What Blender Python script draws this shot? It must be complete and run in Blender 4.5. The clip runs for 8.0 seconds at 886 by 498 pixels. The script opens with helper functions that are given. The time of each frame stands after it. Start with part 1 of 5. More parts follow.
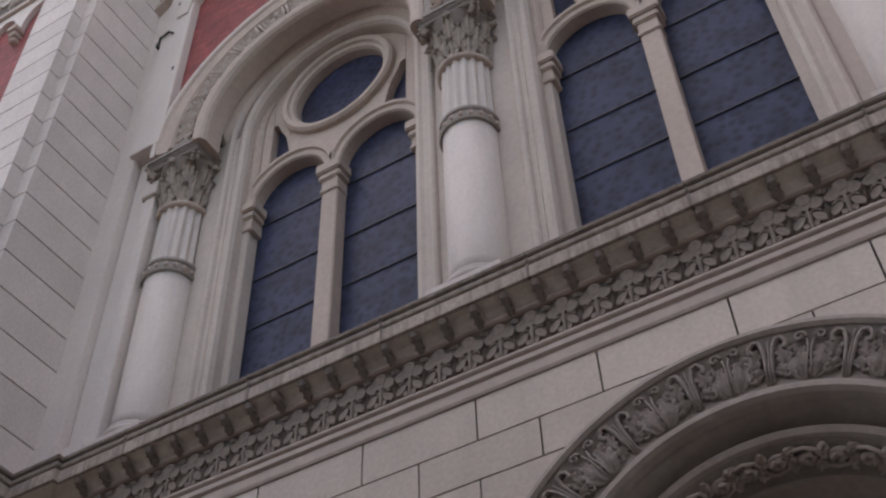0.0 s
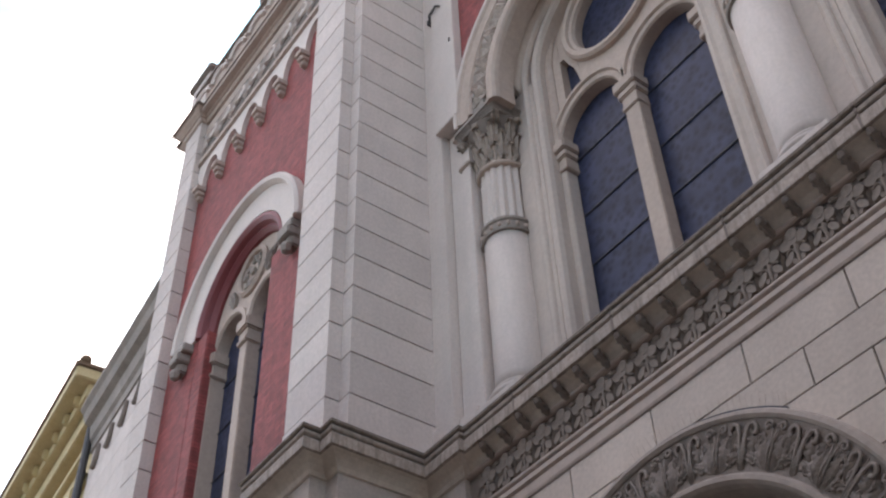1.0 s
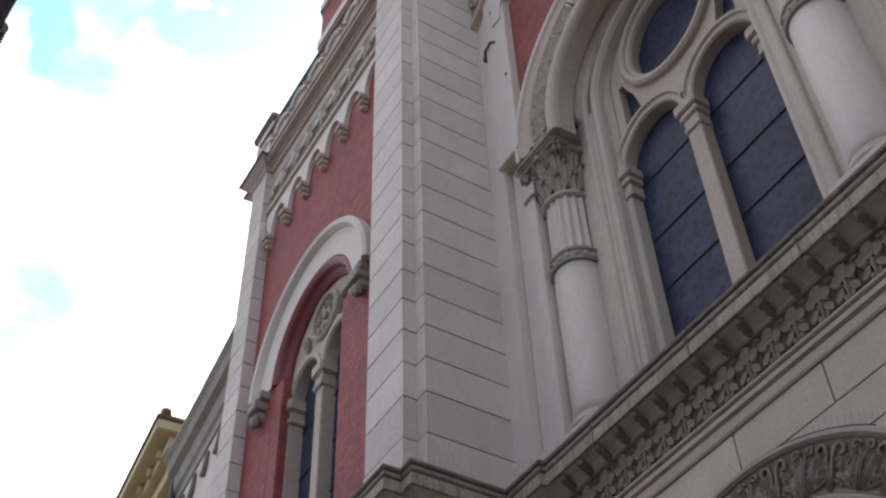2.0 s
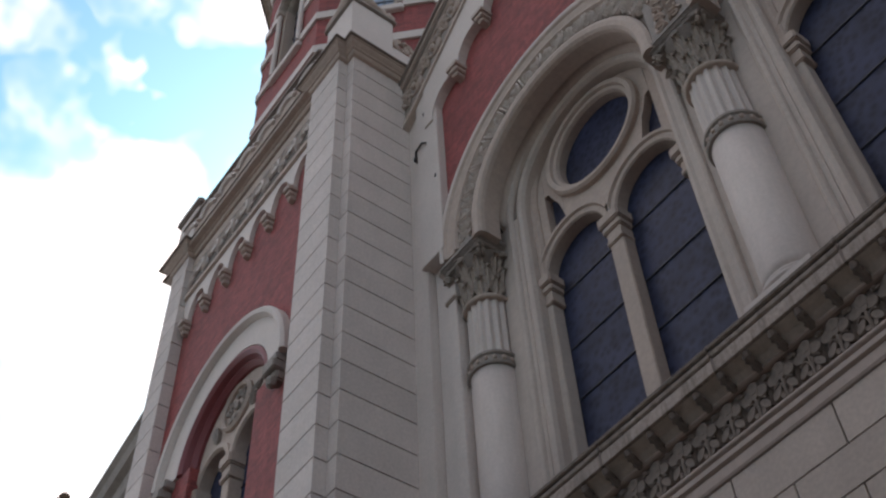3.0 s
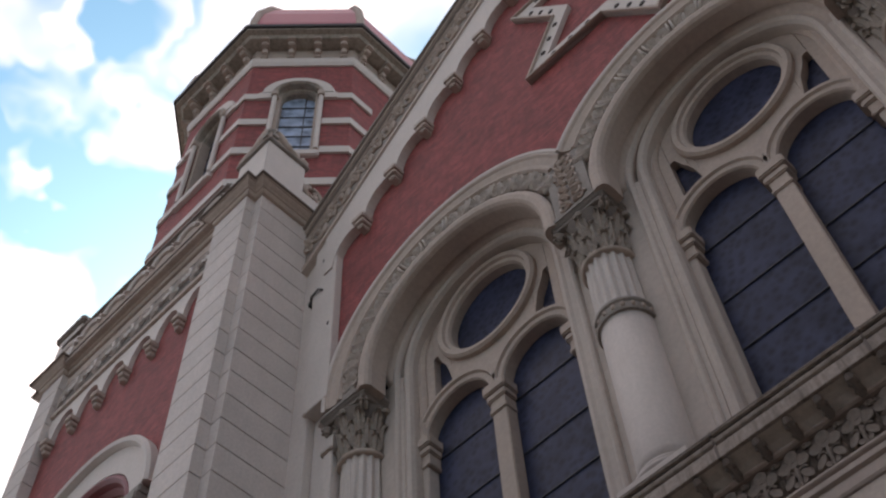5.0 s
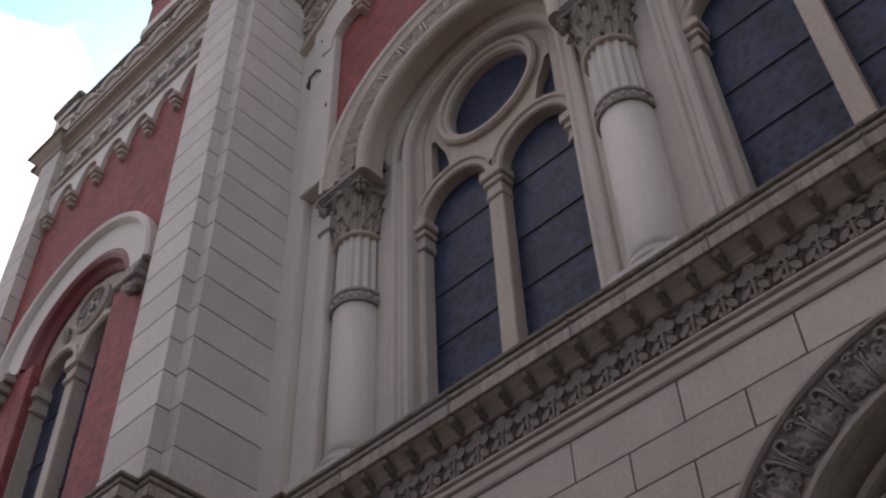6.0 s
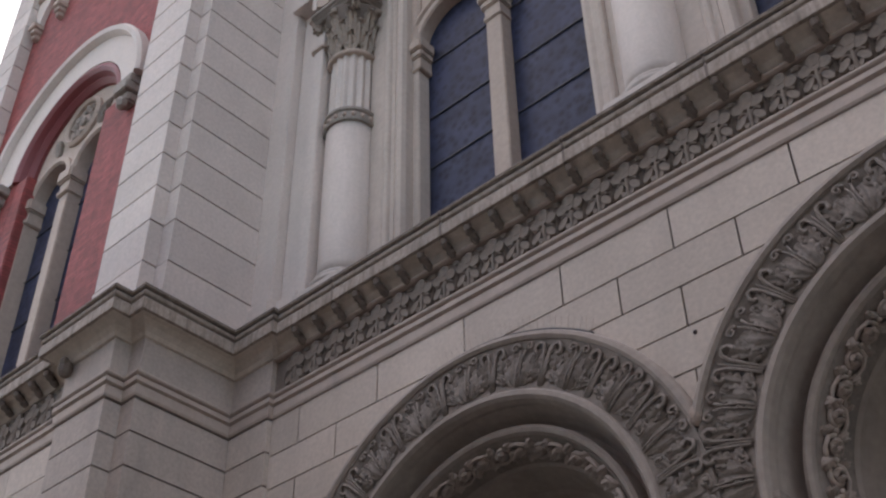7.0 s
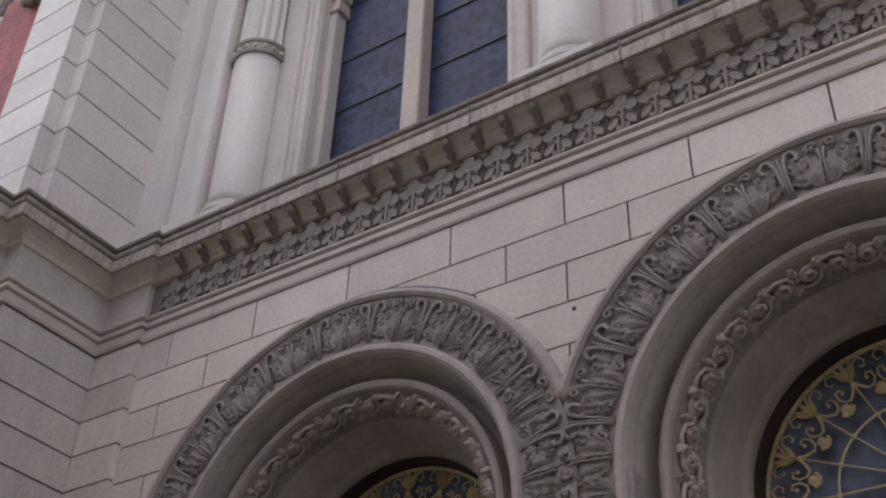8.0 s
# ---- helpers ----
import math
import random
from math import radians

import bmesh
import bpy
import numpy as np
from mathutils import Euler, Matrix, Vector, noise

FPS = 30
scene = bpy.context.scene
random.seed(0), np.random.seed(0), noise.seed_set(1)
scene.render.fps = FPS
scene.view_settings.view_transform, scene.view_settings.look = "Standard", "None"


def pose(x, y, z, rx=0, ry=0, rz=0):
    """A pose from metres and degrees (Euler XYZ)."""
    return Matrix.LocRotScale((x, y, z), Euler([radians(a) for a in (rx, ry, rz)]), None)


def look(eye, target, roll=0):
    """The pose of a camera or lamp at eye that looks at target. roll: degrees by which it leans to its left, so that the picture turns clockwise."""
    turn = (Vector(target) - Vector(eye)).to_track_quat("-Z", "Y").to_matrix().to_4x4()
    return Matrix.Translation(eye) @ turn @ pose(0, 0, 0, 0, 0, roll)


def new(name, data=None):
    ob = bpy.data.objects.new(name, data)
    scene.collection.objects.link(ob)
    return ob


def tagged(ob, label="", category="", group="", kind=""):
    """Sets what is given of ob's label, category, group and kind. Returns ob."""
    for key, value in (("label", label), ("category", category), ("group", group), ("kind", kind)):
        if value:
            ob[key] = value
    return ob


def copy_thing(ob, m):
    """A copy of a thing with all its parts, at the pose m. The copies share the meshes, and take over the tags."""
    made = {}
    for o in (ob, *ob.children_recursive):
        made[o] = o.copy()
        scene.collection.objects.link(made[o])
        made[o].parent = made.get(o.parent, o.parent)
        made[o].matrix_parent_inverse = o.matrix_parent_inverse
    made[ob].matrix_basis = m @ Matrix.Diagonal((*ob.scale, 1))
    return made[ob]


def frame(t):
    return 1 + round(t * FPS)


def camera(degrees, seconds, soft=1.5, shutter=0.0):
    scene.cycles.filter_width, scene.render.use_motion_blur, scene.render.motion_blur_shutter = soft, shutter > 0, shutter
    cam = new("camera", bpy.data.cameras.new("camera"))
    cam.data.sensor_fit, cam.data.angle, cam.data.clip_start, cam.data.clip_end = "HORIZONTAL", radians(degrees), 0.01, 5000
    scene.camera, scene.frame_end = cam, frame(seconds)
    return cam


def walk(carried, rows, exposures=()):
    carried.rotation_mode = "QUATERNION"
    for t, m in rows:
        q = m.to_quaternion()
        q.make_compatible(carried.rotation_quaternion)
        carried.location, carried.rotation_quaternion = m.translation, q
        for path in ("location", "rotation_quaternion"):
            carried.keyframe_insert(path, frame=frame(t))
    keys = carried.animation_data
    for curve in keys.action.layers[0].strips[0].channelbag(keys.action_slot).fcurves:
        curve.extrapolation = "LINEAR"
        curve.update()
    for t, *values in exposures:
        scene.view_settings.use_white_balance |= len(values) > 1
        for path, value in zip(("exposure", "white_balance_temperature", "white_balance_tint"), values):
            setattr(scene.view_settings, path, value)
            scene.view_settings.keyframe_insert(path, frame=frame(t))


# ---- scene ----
cam = camera(41.73, 8.0, soft=2.3)
PATH = [
    (0.0, pose(0, 0, 1.6, 137.62, 1.60, 30.72)),
    (0.5, pose(0, 0, 1.6, 136.57, 1.75, 43.52)),
    (1.0, pose(0, 0, 1.6, 134.74, 1.70, 54.12)),
    (1.2, pose(0, 0, 1.6, 134.68, 1.88, 57.32)),
    (2.5, pose(0, 0, 1.6, 138.12, 1.30, 58.85)),
    (3.0, pose(0, 0, 1.6, 141.32, 2.19, 53.66)),
    (3.5, pose(0, 0, 1.6, 143.44, 3.19, 47.09)),
    (4.0, pose(0, 0, 1.6, 146.77, 2.81, 45.49)),
    (5.3, pose(0, 0, 1.6, 148.57, 2.26, 44.30)),
    (5.5, pose(0, 0, 1.6, 146.56, 2.04, 44.02)),
    (6.0, pose(0, 0, 1.6, 138.00, 1.58, 43.50)),
    (6.5, pose(0, 0, 1.6, 132.39, 1.30, 42.61)),
    (7.0, pose(0, 0, 1.6, 129.23, 0.84, 42.34)),
    (7.5, pose(0, 0, 1.6, 128.25, -1.62, 40.10)),
    (8.0, pose(0, 0, 1.6, 126.97, -1.79, 33.51)),
]
EXPOSURES = [(0.0, -0.38, 7070, 25), (0.5, -0.28, 7070, 25), (1.0, -0.16, 7020, 23), (2.5, -0.94, 6930, 20), (3.5, -1.2, 7180, 23), (4.0, -0.98, 7330, 25), (5.5, -1.18, 7230, 24), (6.0, -1.02, 7230, 26), (6.5, -0.68, 7280, 27), (7.0, -0.31, 7070, 24), (7.5, -0.14, 7070, 24), (8.0, 0.04, 6970, 23)]
walk(cam, PATH, EXPOSURES)

# ---- sky and sun ----
world = bpy.data.worlds.new("overcast_sky")
scene.world = world
world.use_nodes = True
wn, wl = world.node_tree.nodes, world.node_tree.links
wn.clear()
sky = wn.new("ShaderNodeTexSky")
sky.sky_type, sky.sun_disc = "NISHITA", False
sky.sun_elevation, sky.sun_rotation = radians(45), radians(310)
tc = wn.new("ShaderNodeTexCoord")
cl = wn.new("ShaderNodeTexNoise")
cl.inputs["Scale"].default_value, cl.inputs["Detail"].default_value, cl.inputs["Roughness"].default_value = 6.5, 3.5, 0.48
wl.new(tc.outputs["Generated"], cl.inputs["Vector"])
ramp = wn.new("ShaderNodeValToRGB")
ramp.color_ramp.elements[0].position, ramp.color_ramp.elements[1].position = 0.27, 0.64
# banks of cloud and the gaps between them: direction, spread in radians, amount
torn = wn.new("ShaderNodeTexNoise")
torn.inputs["Scale"].default_value, torn.inputs["Detail"].default_value, torn.inputs["Roughness"].default_value = 11.0, 3.0, 0.45
wl.new(tc.outputs["Generated"], torn.inputs["Vector"])
shift = wn.new("ShaderNodeVectorMath")
shift.operation = "MULTIPLY_ADD"
shift.inputs[1].default_value, shift.inputs[2].default_value = (0.034, 0.034, 0.034), (-0.017, -0.017, -0.017)
wl.new(torn.outputs["Color"], shift.inputs[0])
ragged = wn.new("ShaderNodeVectorMath")
wl.new(tc.outputs["Generated"], ragged.inputs[0])
wl.new(shift.outputs["Vector"], ragged.inputs[1])
cover = cl.outputs["Fac"]
for way, spread, amount in (((-0.483, 0.186, 0.855), 0.085, -0.17), ((-0.555, 0.185, 0.811), 0.08, -0.17), ((-0.469, 0.107, 0.876), 0.07, -0.15),
                            ((-0.557, 0.045, 0.829), 0.08, -0.16), ((-0.693, 0.130, 0.709), 0.08, -0.15), ((-0.609, 0.050, 0.792), 0.06, -0.13),
                            ((-0.401, 0.148, 0.904), 0.07, -0.15), ((-0.489, 0.076, 0.869), 0.06, -0.12),
                            ((-0.526, 0.112, 0.843), 0.08, 0.17), ((-0.634, 0.135, 0.762), 0.12, 0.17), ((-0.429, 0.090, 0.899), 0.05, 0.12), ((-0.619, 0.192, 0.762), 0.07, 0.14)):
    near = wn.new("ShaderNodeVectorMath")
    near.operation = "DOT_PRODUCT"
    near.inputs[1].default_value = way
    wl.new(ragged.outputs["Vector"], near.inputs[0])
    bank = wn.new("ShaderNodeMapRange")
    bank.interpolation_type = "SMOOTHSTEP"
    bank.inputs[1].default_value, bank.inputs[2].default_value = math.cos(spread * 1.25), 1.0
    bank.inputs[3].default_value, bank.inputs[4].default_value = 0.0, amount
    wl.new(near.outputs["Value"], bank.inputs[0])
    total = wn.new("ShaderNodeMath")
    wl.new(cover, total.inputs[0])
    wl.new(bank.outputs[0], total.inputs[1])
    cover = total.outputs[0]
wl.new(cover, ramp.inputs["Fac"])
mixw = wn.new("ShaderNodeMix")
mixw.data_type = "RGBA"
blue = wn.new("ShaderNodeMix")
blue.data_type, blue.blend_type = "RGBA", "MULTIPLY"
blue.inputs[0].default_value = 1.0
blue.inputs[7].default_value = (2.7, 5.0, 5.2, 1)
wl.new(sky.outputs[0], blue.inputs[6])
thin = wn.new("ShaderNodeMath")
thin.operation = "POWER"
thin.inputs[1].default_value = 1.5
wl.new(ramp.outputs["Color"], thin.inputs[0])
wl.new(thin.outputs[0], mixw.inputs[0])
wl.new(blue.outputs[2], mixw.inputs[6])
# thin cloud glows towards the sun behind the building
dot = wn.new("ShaderNodeVectorMath")
dot.operation = "DOT_PRODUCT"
dot.inputs[1].default_value = (-0.55, 0.45, 0.70)
wl.new(tc.outputs["Generated"], dot.inputs[0])
glow = wn.new("ShaderNodeMapRange")
glow.interpolation_type = "SMOOTHSTEP"
glow.inputs[1].default_value, glow.inputs[2].default_value = -0.2, 0.95
glow.inputs[3].default_value, glow.inputs[4].default_value = 15.0, 42.0
wl.new(dot.outputs["Value"], glow.inputs[0])
warm = wn.new("ShaderNodeVectorMath")
warm.operation = "SCALE"
warm.inputs[0].default_value = (1.03, 0.99, 0.965)
wl.new(glow.outputs[0], warm.inputs["Scale"])
wl.new(warm.outputs["Vector"], mixw.inputs[7])
bg = wn.new("ShaderNodeBackground")
bg.inputs["Strength"].default_value = 0.10
wl.new(mixw.outputs[2], bg.inputs["Color"])
wo = wn.new("ShaderNodeOutputWorld")
wl.new(bg.outputs[0], wo.inputs["Surface"])

sun_data = bpy.data.lights.new("sun", "SUN")
sun_data.energy, sun_data.angle, sun_data.color = 1.2, radians(20), (1.0, 0.96, 0.9)
sun = new("sun", sun_data)
sun.matrix_world = look((-61, 52, 80), (-6, 7, 10))


# ---- materials ----
def material(name, base, rough=0.8, var=0.12, scale=1.3, grain=22.0, bump=0.15, metal=0.0, dirt=None, dirt_amount=0.0, island=0.0, streak=(1.0, 1.0, 0.25)):
    """A weathered surface: large stains, fine grain, bump, and an optional second colour of dirt in patches."""
    m = bpy.data.materials.new(name)
    m.use_nodes = True
    n, l = m.node_tree.nodes, m.node_tree.links
    b = n["Principled BSDF"]
    b.inputs["Roughness"].default_value, b.inputs["Metallic"].default_value = rough, metal
    co = n.new("ShaderNodeTexCoord")
    big, fine = n.new("ShaderNodeTexNoise"), n.new("ShaderNodeTexNoise")
    big.inputs["Scale"].default_value, big.inputs["Detail"].default_value = scale, 5.0
    fine.inputs["Scale"].default_value, fine.inputs["Detail"].default_value = grain, 4.0
    for t in (big, fine):
        l.new(co.outputs["Object"], t.inputs["Vector"])
    def mix(fac, a, c, kind="MIX"):
        x = n.new("ShaderNodeMix")
        x.data_type, x.blend_type = "RGBA", kind
        for sock, v in ((x.inputs[0], fac), (x.inputs[6], a), (x.inputs[7], c)):
            if hasattr(v, "is_output"):
                l.new(v, sock)
            else:
                sock.default_value = v
        return x.outputs[2]
    lo = tuple(c * (1 - var) for c in base) + (1,)
    hi = tuple(min(1, c * (1 + var)) for c in base) + (1,)
    col = mix(big.outputs["Fac"], lo, hi)
    f2 = n.new("ShaderNodeMapRange")
    f2.inputs[1].default_value, f2.inputs[2].default_value = 0.3, 0.7
    f2.inputs[3].default_value, f2.inputs[4].default_value = 1 - var * 0.7, 1 + var * 0.4
    l.new(fine.outputs["Fac"], f2.inputs[0])
    col = mix(1.0, col, f2.outputs[0], "MULTIPLY")
    if island:
        oi = n.new("ShaderNodeObjectInfo")
        f3 = n.new("ShaderNodeMapRange")
        f3.inputs[3].default_value, f3.inputs[4].default_value = 1 - island, 1 + island
        l.new(oi.outputs["Random"], f3.inputs[0])
        col = mix(1.0, col, f3.outputs[0], "MULTIPLY")
    if dirt:
        st = n.new("ShaderNodeTexNoise")
        mp = n.new("ShaderNodeMapping")
        mp.inputs["Scale"].default_value = streak
        l.new(co.outputs["Object"], mp.inputs["Vector"])
        l.new(mp.outputs["Vector"], st.inputs["Vector"])
        st.inputs["Scale"].default_value, st.inputs["Detail"].default_value, st.inputs["Roughness"].default_value = 2.6, 8.0, 0.65
        f4 = n.new("ShaderNodeMapRange")
        f4.inputs[1].default_value, f4.inputs[2].default_value = 0.45, 0.72
        f4.inputs[3].default_value, f4.inputs[4].default_value = 0.0, dirt_amount
        l.new(st.outputs["Fac"], f4.inputs[0])
        col = mix(f4.outputs[0], col, dirt + (1,))
    l.new(col, b.inputs["Base Color"])
    bp = n.new("ShaderNodeBump")
    bp.inputs["Strength"].default_value, bp.inputs["Distance"].default_value = bump, 0.02
    l.new(fine.outputs["Fac"], bp.inputs["Height"])
    l.new(bp.outputs["Normal"], b.inputs["Normal"])
    return m


STONE = material("cream_limestone", (0.452, 0.350, 0.294), var=0.13, scale=0.9, grain=14, bump=0.08, dirt=(0.29, 0.235, 0.20), dirt_amount=0.40)
PORTSTONE = material("weathered_portal_stone", (0.385, 0.322, 0.282), var=0.16, scale=0.9, grain=14, bump=0.1, dirt=(0.20, 0.165, 0.145), dirt_amount=0.5)
JAMBSTONE = material("pale_window_stone", (0.50, 0.412, 0.358), var=0.12, scale=0.9, grain=14, bump=0.08, dirt=(0.33, 0.27, 0.235), dirt_amount=0.4)
BLOCK = material("ashlar_block", (0.605, 0.517, 0.45), var=0.15, dirt=(0.34, 0.29, 0.25), dirt_amount=0.25, island=0.09)
PALE = material("pale_column_stone", (0.60, 0.512, 0.466), rough=0.7, var=0.10, dirt=(0.42, 0.38, 0.34), dirt_amount=0.25)
SHAFTSTONE = material("smooth_column_stone", (0.545, 0.465, 0.42), rough=0.7, var=0.10, dirt=(0.36, 0.32, 0.28), dirt_amount=0.35, streak=(3.0, 3.0, 0.5))
TOWERSTONE = material("pale_grey_stone", (0.575, 0.488, 0.448), var=0.14, dirt=(0.36, 0.32, 0.29), dirt_amount=0.25, island=0.07)
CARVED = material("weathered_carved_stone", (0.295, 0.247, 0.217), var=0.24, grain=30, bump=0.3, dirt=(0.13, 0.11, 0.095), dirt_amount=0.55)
CORN = material("streaked_cornice_stone", (0.355, 0.29, 0.242), var=0.22, dirt=(0.15, 0.115, 0.09), dirt_amount=0.75, streak=(3.2, 3.2, 0.5))
# lighter than the cornice, painting bounced light onto its underside
COVE = material("bounce_lightened_stone", (0.60, 0.515, 0.44), var=0.14, dirt=(0.34, 0.27, 0.22), dirt_amount=0.4, streak=(3.0, 3.0, 0.6))
CORONASTONE = material("rain_streaked_pale_stone", (0.40, 0.325, 0.275), var=0.30, dirt=(0.14, 0.11, 0.088), dirt_amount=0.9, streak=(5.0, 5.0, 0.6))
GRIMY = material("grimy_grey_ashlar", (0.485, 0.41, 0.362), var=0.18, dirt=(0.28, 0.24, 0.215), dirt_amount=0.4, island=0.06)
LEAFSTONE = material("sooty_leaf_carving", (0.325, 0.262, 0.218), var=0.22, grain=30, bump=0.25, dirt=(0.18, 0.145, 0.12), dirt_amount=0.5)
FRIEZESTONE = material("sooty_frieze_carving", (0.27, 0.218, 0.182), var=0.24, grain=30, bump=0.25, dirt=(0.14, 0.112, 0.092), dirt_amount=0.55)
# near-black stone that paints shade into grooves and carved grounds
PIT = material("recess_shade_stone", (0.13, 0.105, 0.09), var=0.2)
JOINT = material("dark_joint_mortar", (0.075, 0.062, 0.055), var=0.1)
# soot-dark stone; on the frieze bed it stands in for shade
SOOT_SHADE = material("sooty_shaded_stone", (0.20, 0.155, 0.13), var=0.2, dirt=(0.09, 0.075, 0.06), dirt_amount=0.5)
GOLD = material("gilded_iron", (0.82, 0.66, 0.36), rough=0.4, metal=0.2, var=0.25, dirt=(0.25, 0.17, 0.07), dirt_amount=0.5)
IRON = material("dark_painted_iron", (0.05, 0.045, 0.045), rough=0.5, var=0.2)
YELLOW = material("ochre_plaster", (0.54, 0.43, 0.24), var=0.12, dirt=(0.36, 0.24, 0.10), dirt_amount=0.4)
BROWN = material("brown_wood_eave", (0.16, 0.10, 0.06), var=0.25)
SOFFIT = material("grey_painted_soffit", (0.27, 0.235, 0.25), var=0.15)
ROOFRED = material("red_glazed_roof_tile", (0.42, 0.075, 0.10), rough=0.45, var=0.15)
LEAD = material("lead_cames", (0.03, 0.03, 0.04), rough=0.5)
# assumed paving, lightened so the unseen ground fills the soffits from below
BOUNCE_PAVING = material("light_bounce_paving", (0.17, 0.158, 0.145), var=0.25)
GREYPLASTER = material("grey_plaster", (0.42, 0.39, 0.36), var=0.1)
# near-black for interiors, holes and deep reveals; their shade as colour
DARK = material("dark_interior_shade", (0.04, 0.022, 0.02), var=0.1)


def brick_material():
    m = material("red_painted_brick", (0.30, 0.060, 0.055), rough=0.75, var=0.36, scale=1.3, grain=7, dirt=(0.16, 0.042, 0.040), dirt_amount=0.6, streak=(1.6, 1.6, 1.0))
    n, l = m.node_tree.nodes, m.node_tree.links
    b = n["Principled BSDF"]
    co = n.new("ShaderNodeTexCoord")
    mp = n.new("ShaderNodeMapping")
    mp.inputs["Rotation"].default_value = (radians(90), 0, 0)
    l.new(co.outputs["Object"], mp.inputs["Vector"])
    br = n.new("ShaderNodeTexBrick")
    br.inputs["Scale"].default_value = 1.0
    br.inputs["Brick Width"].default_value, br.inputs["Row Height"].default_value = 0.25, 0.065
    br.inputs["Mortar Size"].default_value, br.inputs["Bias"].default_value = 0.006, 0.0
    br.inputs["Color1"].default_value = (0.80, 0.78, 0.78, 1)
    br.inputs["Color2"].default_value = (1.16, 1.1, 1.1, 1)
    br.inputs["Mortar"].default_value = (0.58, 0.60, 0.62, 1)
    l.new(mp.outputs["Vector"], br.inputs["Vector"])
    old = b.inputs["Base Color"].links[0].from_socket
    x = n.new("ShaderNodeMix")
    x.data_type, x.blend_type = "RGBA", "MULTIPLY"
    x.inputs[0].default_value = 1.0
    l.new(old, x.inputs[6])
    l.new(br.outputs["Color"], x.inputs[7])
    l.new(x.outputs[2], b.inputs["Base Color"])
    bp = n.new("ShaderNodeBump")
    bp.inputs["Strength"].default_value, bp.inputs["Distance"].default_value = 0.5, 0.01
    bp.invert = True
    l.new(br.outputs["Fac"], bp.inputs["Height"])
    l.new(bp.outputs["Normal"], b.inputs["Normal"])
    return m


BRICK = brick_material()


def glass_material(name, base, scale):
    m = bpy.data.materials.new(name)
    m.use_nodes = True
    n, l = m.node_tree.nodes, m.node_tree.links
    b = n["Principled BSDF"]
    co = n.new("ShaderNodeTexCoord")
    v = n.new("ShaderNodeTexVoronoi")
    v.inputs["Scale"].default_value = scale
    noi = n.new("ShaderNodeTexNoise")
    noi.inputs["Scale"].default_value, noi.inputs["Detail"].default_value = 3.0, 4.0
    l.new(co.outputs["Object"], v.inputs["Vector"])
    l.new(co.outputs["Object"], noi.inputs["Vector"])
    r = n.new("ShaderNodeMapRange")
    r.inputs[1].default_value, r.inputs[2].default_value = 0.3, 0.7
    r.inputs[3].default_value, r.inputs[4].default_value = 0.7, 1.35
    l.new(noi.outputs["Fac"], r.inputs[0])
    x = n.new("ShaderNodeMix")
    x.data_type, x.blend_type = "RGBA", "MULTIPLY"
    x.inputs[0].default_value = 1.0
    x.inputs[6].default_value = base + (1,)
    l.new(r.outputs[0], x.inputs[7])
    r2 = n.new("ShaderNodeMapRange")
    r2.inputs[1].default_value, r2.inputs[2].default_value = 0.1, 0.6
    r2.inputs[3].default_value, r2.inputs[4].default_value = 0.70, 1.45
    l.new(v.outputs["Distance"], r2.inputs[0])
    x2 = n.new("ShaderNodeMix")
    x2.data_type, x2.blend_type = "RGBA", "MULTIPLY"
    x2.inputs[0].default_value = 1.0
    l.new(x.outputs[2], x2.inputs[6])
    l.new(r2.outputs[0], x2.inputs[7])
    l.new(x2.outputs[2], b.inputs["Base Color"])
    b.inputs["Roughness"].default_value = 0.42
    b.inputs["Specular IOR Level"].default_value = 0.14
    bp = n.new("ShaderNodeBump")
    bp.inputs["Strength"].default_value, bp.inputs["Distance"].default_value = 0.12, 0.02
    l.new(v.outputs["Distance"], bp.inputs["Height"])
    l.new(bp.outputs["Normal"], b.inputs["Normal"])
    return m


GLASS = glass_material("dark_blue_leaded_glass", (0.025, 0.028, 0.052), 9.0)
TYMPGLASS = glass_material("grey_blue_glass", (0.11, 0.125, 0.17), 5.0)
# same glass with the sky's reflection painted in as pale blue
PALEGLASS = glass_material("sky_reflection_tinted_glass", (0.22, 0.27, 0.36), 4.0)


# ---- mesh helpers ----
def link(name, bm, mat, parent=None, label="", smooth=False):
    bmesh.ops.recalc_face_normals(bm, faces=bm.faces)
    me = bpy.data.meshes.new(name)
    if smooth:
        for f in bm.faces:
            f.smooth = True
    bm.to_mesh(me)
    bm.free()
    me.materials.append(mat)
    ob = new(name, me)
    if parent:
        ob.parent = parent
    if label:
        ob["label"] = label
    return ob


def part(name, bm, mat, parent, label="", smooth=False):
    return link(name, bm, mat, parent, label, smooth)


def thing(name, label, category, group="", kind="", at=(0, 0, 0)):
    ob = new(name)
    ob.location = at
    return tagged(ob, label, category, group, kind)


def box(x0, x1, y0, y1, z0, z1, bm=None, bevel=0.0):
    bm2 = bmesh.new()
    bmesh.ops.create_cube(bm2, size=1.0, matrix=Matrix.LocRotScale(((x0 + x1) / 2, (y0 + y1) / 2, (z0 + z1) / 2), None, (abs(x1 - x0), abs(y1 - y0), abs(z1 - z0))))
    if bevel:
        bmesh.ops.bevel(bm2, geom=bm2.edges[:], offset=bevel, segments=2, affect="EDGES")
    return join(bm, bm2)


def join(bm, other):
    if bm is None:
        return other
    me = bpy.data.meshes.new("tmp")
    other.to_mesh(me)
    other.free()
    bm.from_mesh(me)
    bpy.data.meshes.remove(me)
    return bm


